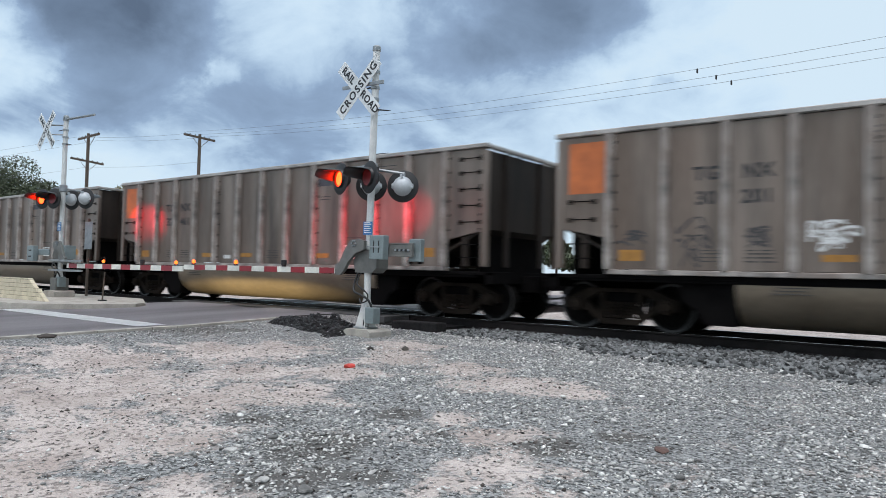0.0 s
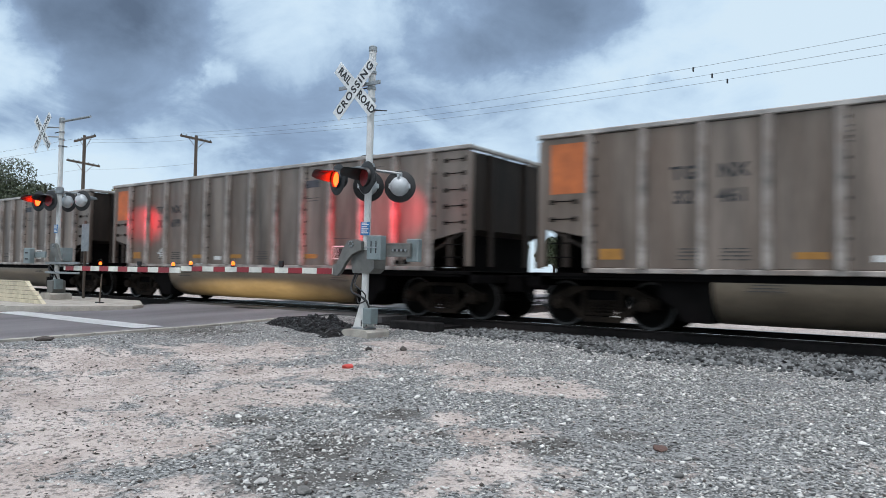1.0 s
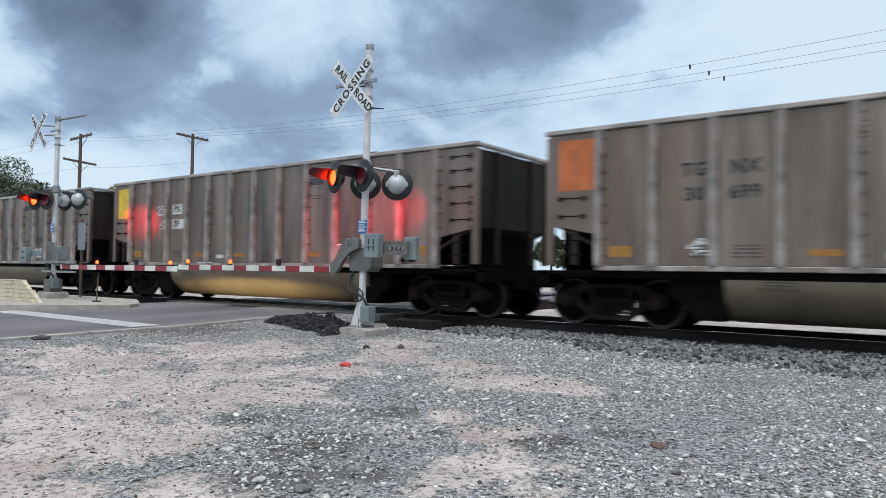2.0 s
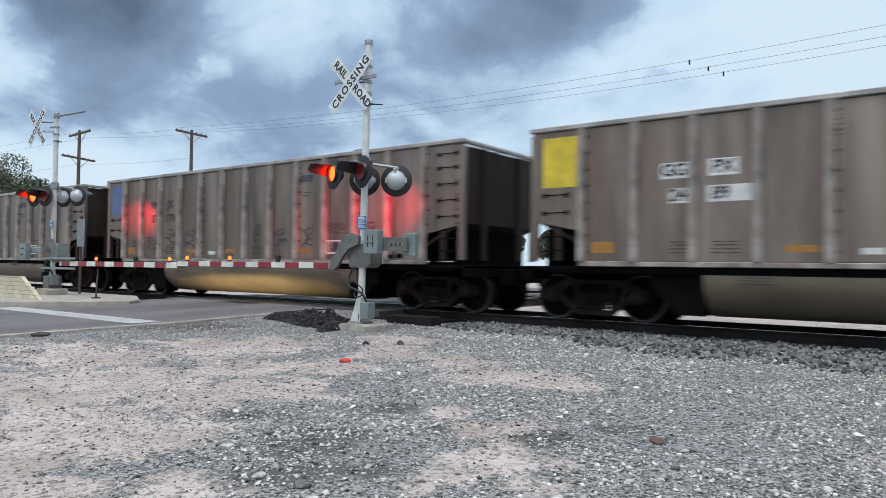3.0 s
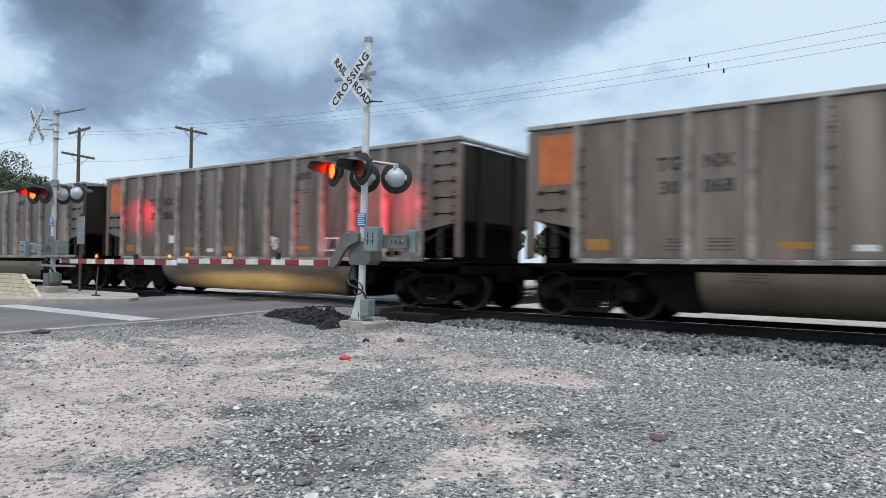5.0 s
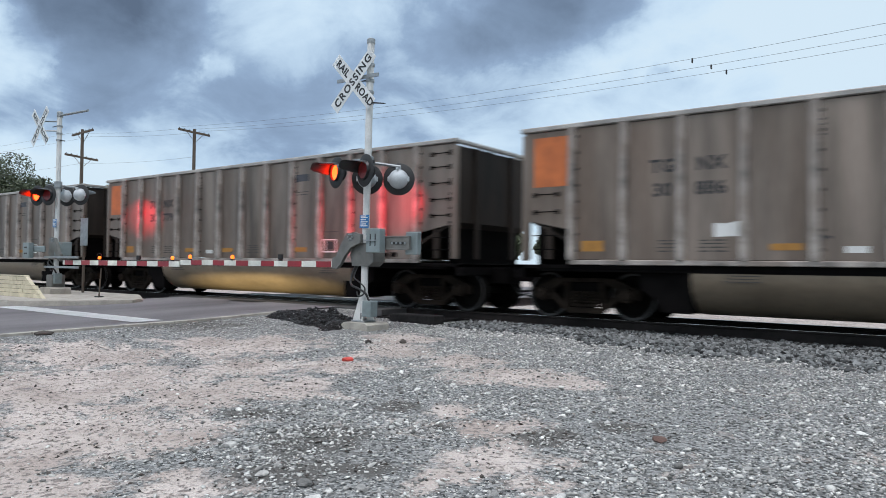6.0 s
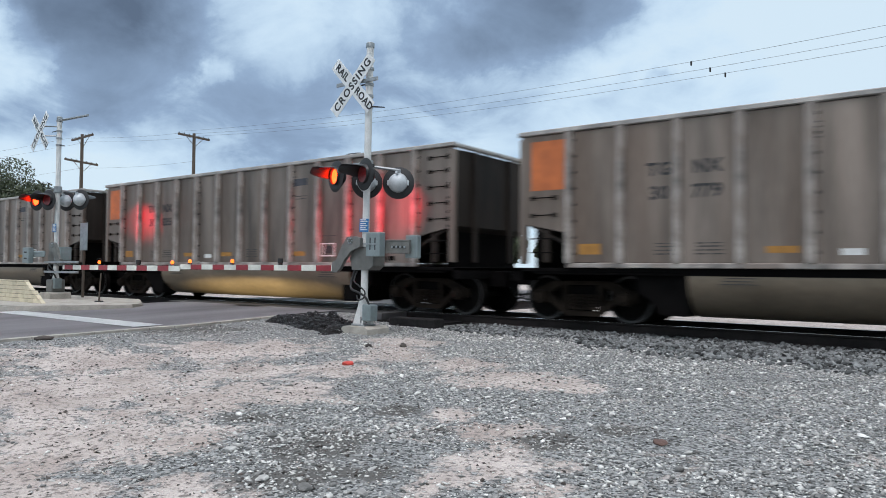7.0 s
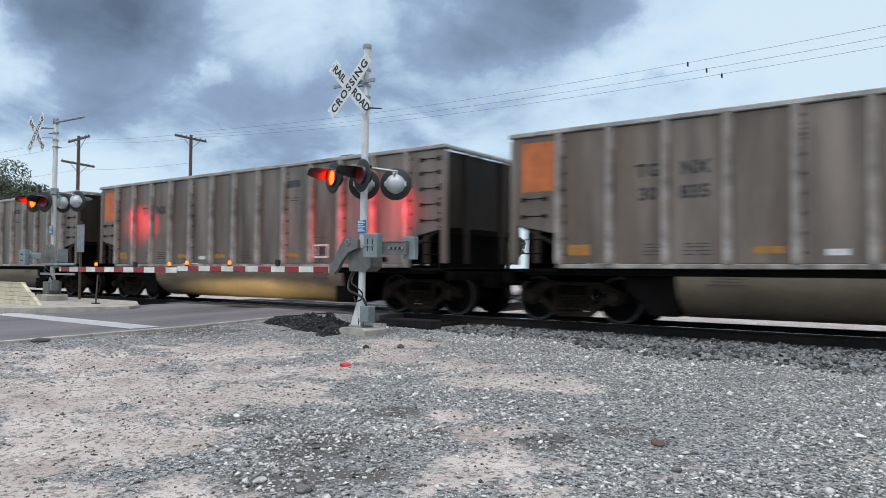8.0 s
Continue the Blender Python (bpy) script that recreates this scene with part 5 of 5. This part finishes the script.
for x, y, h, s, seed, lf in ((-69, 27, 11.2, 4.6, 1, "leaf"), (-62.5, 26.5, 8.6, 3.4, 2, "leaf"), (-74, 27, 11.5, 5, 3, "leaf"), (-60.5, 29, 6.8, 3.2, 4, "leaf_yellow"), (-66, 36, 9.5, 4, 15, "leaf_yellow"),
                             *((-118 + 5.4 * i, 106 + 14 * ((i * 7) % 5) / 5, 7.0 + 3.2 * ((i * 11) % 7) / 7, 4.2, 30 + i, "leaf_yellow" if i % 6 == 2 else "leaf") for i in range(27))):
    tree(x, y, h, s, seed, lf, 11000 if y < 60 else 4200, 0.115 if y < 60 else 0.36)


def build_house(x, y, w, d, h, turn, label):
    """A low far building: walls with openings let in, a pitched roof, door."""
    b = thing("house", label, "house", pose(x, y, ground_height(x, y) - 0.05, 0, 0, turn), "low buildings across the tracks")
    part("wall", boxes((-w, w, -d, d, 0, h), bevel=0.02), M["house_wall"], b, "pale stucco wall")
    part("roof", prism(bmesh.new(), [(-d - 0.5, h), (d + 0.5, h), (d + 0.4, h + 0.15), (0.0, h + 1.3), (-d - 0.4, h + 0.15)], "x", -w - 0.5, w + 0.5), M["roof"], b, "pale low-pitched roof")
    for i in range(3):
        u = -w * 0.6 + i * w * 0.6
        wn = part("window", boxes((u - 0.6, u + 0.6, -d - 0.05, -d - 0.002, 1.0, 2.1), bevel=0.01), M["sign_white"], b)
        part("pane", boxes((u - 0.52, u + 0.52, -d - 0.06, -d - 0.052, 1.08, 2.02)), M["glass"], wn)


build_house(-9.5, 78, 7.5, 4, 1.9, 4, "low building with a pale roof across the tracks")
build_house(-30, 84, 6, 4, 2.4, -8, "low pale stucco building among far trees")
build_house(6, 90, 6, 4, 2.2, -12, "low pale stucco building behind the traffic signal")


def build_traffic_signal():
    x, y = -6.1, 45.0
    s = thing("traffic_signal", "yellow traffic signal head on a slim grey post", "traffic signal", pose(x, y, ground_height(x, y) - 0.02))
    part("post", cyl(bmesh.new(), (0, 0.1, 0), (0, 0.1, 3.9), 0.05, 0.04, 10), M["galvanised"], s, "slim grey post", True)
    head = part("head", boxes((-0.17, 0.17, -0.12, 0.06, 2.75, 3.85), bevel=0.02), M["yellow"], s, "yellow signal housing")
    for z in (2.93, 3.30, 3.67):
        part("visor", cyl(bmesh.new(), (0.0, -0.30, z), (0.0, -0.121, z), 0.13, 0.13, 14), M["lamp_black"], head, "black visor")


build_traffic_signal()


def build_small_things():
    s = thing("sign_post", "back of a small metal sign on a dark post", "sign", pose(-21.75, 10.6, 0.04))
    part("post", boxes((-0.035, 0.035, -0.03, 0.03, 0, 2.4), bevel=0.005), M["timber_pole"], s, "dark post")
    part("sign_plate", boxes((-0.16, 0.30, -0.045, -0.031, 1.45, 2.3), bevel=0.01), M["galvanised"], s, "dull metal sign plate")
    d = thing("delineator", "thin leaning stake on a small foot on the walk", "stake", pose(-18.7, 9.55, 0.04))
    part("stake", cyl(bmesh.new(), (0, 0, 0.03), (0.08, 0, 0.78), 0.022, 0.018, 8), M["timber_pole"], d, "", True)
    part("foot", boxes((-0.1, 0.1, -0.08, 0.08, 0, 0.035), bevel=0.01), M["lamp_black"], d)
    # heap of broken asphalt beside the mast
    def heap(x, y):
        u, v = (x + 10.4) / 1.42, (y - 9.85) / 0.9
        r = math.hypot(u, v) * (1 + 0.5 * noise.noise(Vector((u * 2.2, v * 2.2, 6.0))))
        low = max(ground_height(x, y), road_height(y) - 0.03 if x < ROAD[1] else -9)
        return low - 0.05 + max(0, 1 - r) ** 0.9 * (0.25 + 0.22 * noise.noise(Vector((x * 3, y * 3, 0))) + 0.12 * noise.noise(Vector((x * 9, y * 9, 0)))) + 0.03 * noise.noise(Vector((x * 22, y * 22, 3)))
    bm = bmesh.new()
    nx, ny = 90, 60
    grid = [bm.verts.new((x, y, heap(x, y))) for x in np.linspace(-11.7, -9.1, nx + 1) for y in np.linspace(8.95, 10.75, ny + 1)]
    for i in range(nx):
        for j in range(ny):
            a = i * (ny + 1) + j
            bm.faces.new((grid[a], grid[a + ny + 1], grid[a + ny + 2], grid[a + 1]))
    tagged(new("rubble_heap", mesh_of("rubble_heap", bm, M["dark_soil"])), "low heap of black broken asphalt beside the footing", "rubble", kind="stuff")
    scatter("rubble", "black broken lumps on the heap", "coal", 5500, (-11.7, -9.1, 8.9, 10.8), (0.01, 0.036), 0.8, lambda x, y: 1.0 if math.hypot((x + 10.4) / 1.15, (y - 9.85) / 0.75) < 0.95 else 0.12, 21, True, heap)
    scatter("gravel", "grey stones mixed into the broken asphalt", "stone", 700, (-11.7, -9.1, 8.9, 10.8), (0.008, 0.024), 0.6, lambda x, y: 0.5, 22, False, heap)
    k = thing("timber_baulk", "black crossing-edge timber lying beside the rail", "timber", pose(-9.0, 11.45, -0.24, 0, 0, 3))
    part("baulk", boxes((-0.80, 0.38, -0.18, 0.18, 0, 0.22), bevel=0.02), M["dark_soil"], k)

    def lump(name, x, y, r, mat, label, cat, squash=0.7, stretch=1.0):
        bm = bmesh.new()
        bmesh.ops.create_icosphere(bm, subdivisions=2, radius=r)
        for v in bm.verts:
            v.co *= 1 + 0.35 * noise.noise(v.co * (2.2 / r) + Vector((x, y, 0)))
            v.co.x *= stretch
            v.co.z *= squash
        ob = new(name, mesh_of(name, bm, M[mat]))
        ob.location = (x, y, ground_height(x, y) + r * squash * 0.5)
        ob.rotation_euler.z = random.uniform(0, 3)
        tagged(ob, label, cat)
    lump("stone", -7.59, 8.22, 0.055, "stone_dark", "dark rounded stone on pale gravel", "stone")
    lump("stone", -7.12, 8.52, 0.06, "stone_dark", "dark rounded stone on pale gravel", "stone")
    lump("plastic_scrap", -6.63, 6.78, 0.06, "clay", "crumpled scrap of red plastic on gravel", "litter", 0.6, 1.5)
    lump("stone", -1.88, 5.35, 0.055, "wood_scrap", "flat reddish-brown stone in grey gravel", "stone", 0.4, 1.4)
    lump("stone", -11.7, 5.1, 0.09, "stone_dark", "dark clod at the road edging", "stone", 0.5, 1.6)
    for x, y, r in ((-4.45, 3.3, 0.05), (-3.1, 2.9, 0.045), (-3.35, 3.05, 0.05), (-3.0, 3.2, 0.04), (-3.7, 3.0, 0.04), (-2.75, 2.7, 0.045)):
        lump("stone", x, y, r, "stone", "pale grey angular stone on dirt", "stone", 0.5, 1.3)


build_small_things()

# low-beam headlamps of the vehicle waiting on the road, out of view
for x in (-15.9, -14.6):
    la = new("waiting_vehicle_headlamp", bpy.data.lights.new("waiting_vehicle_headlamp", "SPOT"))
    la.data.energy, la.data.color, la.data.spot_size, la.data.spot_blend, la.data.shadow_soft_size = 17000, (1.0, 0.78, 0.36), radians(26), 0.8, 0.06
    la.matrix_world = look((x, -2.0, 0.62), (x - 0.4, 12.1, 0.42)) @ Matrix.Diagonal((1, 0.12, 1, 1))


# ---- what moves ----
FLASH = (0.15, 0.65, 1.15, 1.63, 2.15, 2.63, 3.13, 3.64, 4.13, 4.64, 5.10, 5.60, 6.06, 6.56, 7.06, 7.55)


def motions():
    for k, c in cars.items():
        walk(c, [(t, pose(car_place(t, k), TRACK_Y, 0)) for t in np.linspace(0, 8, 17)])
        if 0 <= k <= 10:
            for w in c.children:
                if w.name.startswith("wheelset"):
                    x = w.matrix_basis.translation.x
                    walk(w, [(i / FPS, pose(x, 0, 0.457) @ pose(0, 0, 0, 0, math.degrees((car_place(i / FPS, k) - car_place(0, k)) / 0.457) % 360, 0)) for i in range(241)])
    # each added shutter hangs before its lens to block it, or swings up under the hood
    shut, raised = pose(0, -0.052, 0.150), pose(0, -0.052, 0.150, -86)
    for phase, flaps in FLAPS.items():
        lit = phase == "a"
        rows = [(0.0, raised if lit else shut)]
        for t in FLASH:
            n = round(t * FPS)
            rows.append(((n - 1) / FPS, raised if lit else shut))
            lit = not lit
            rows.append((n / FPS, raised if lit else shut))
        rows.append((8.0, raised if lit else shut))
        for f in flaps:
            walk(f, rows)
        for cover, p, place in ARM_COVERS:
            if p == phase:
                walk(cover, [(t, place if m is shut else place @ pose(0, 0, 0, -86)) for t, m in rows])


motions()
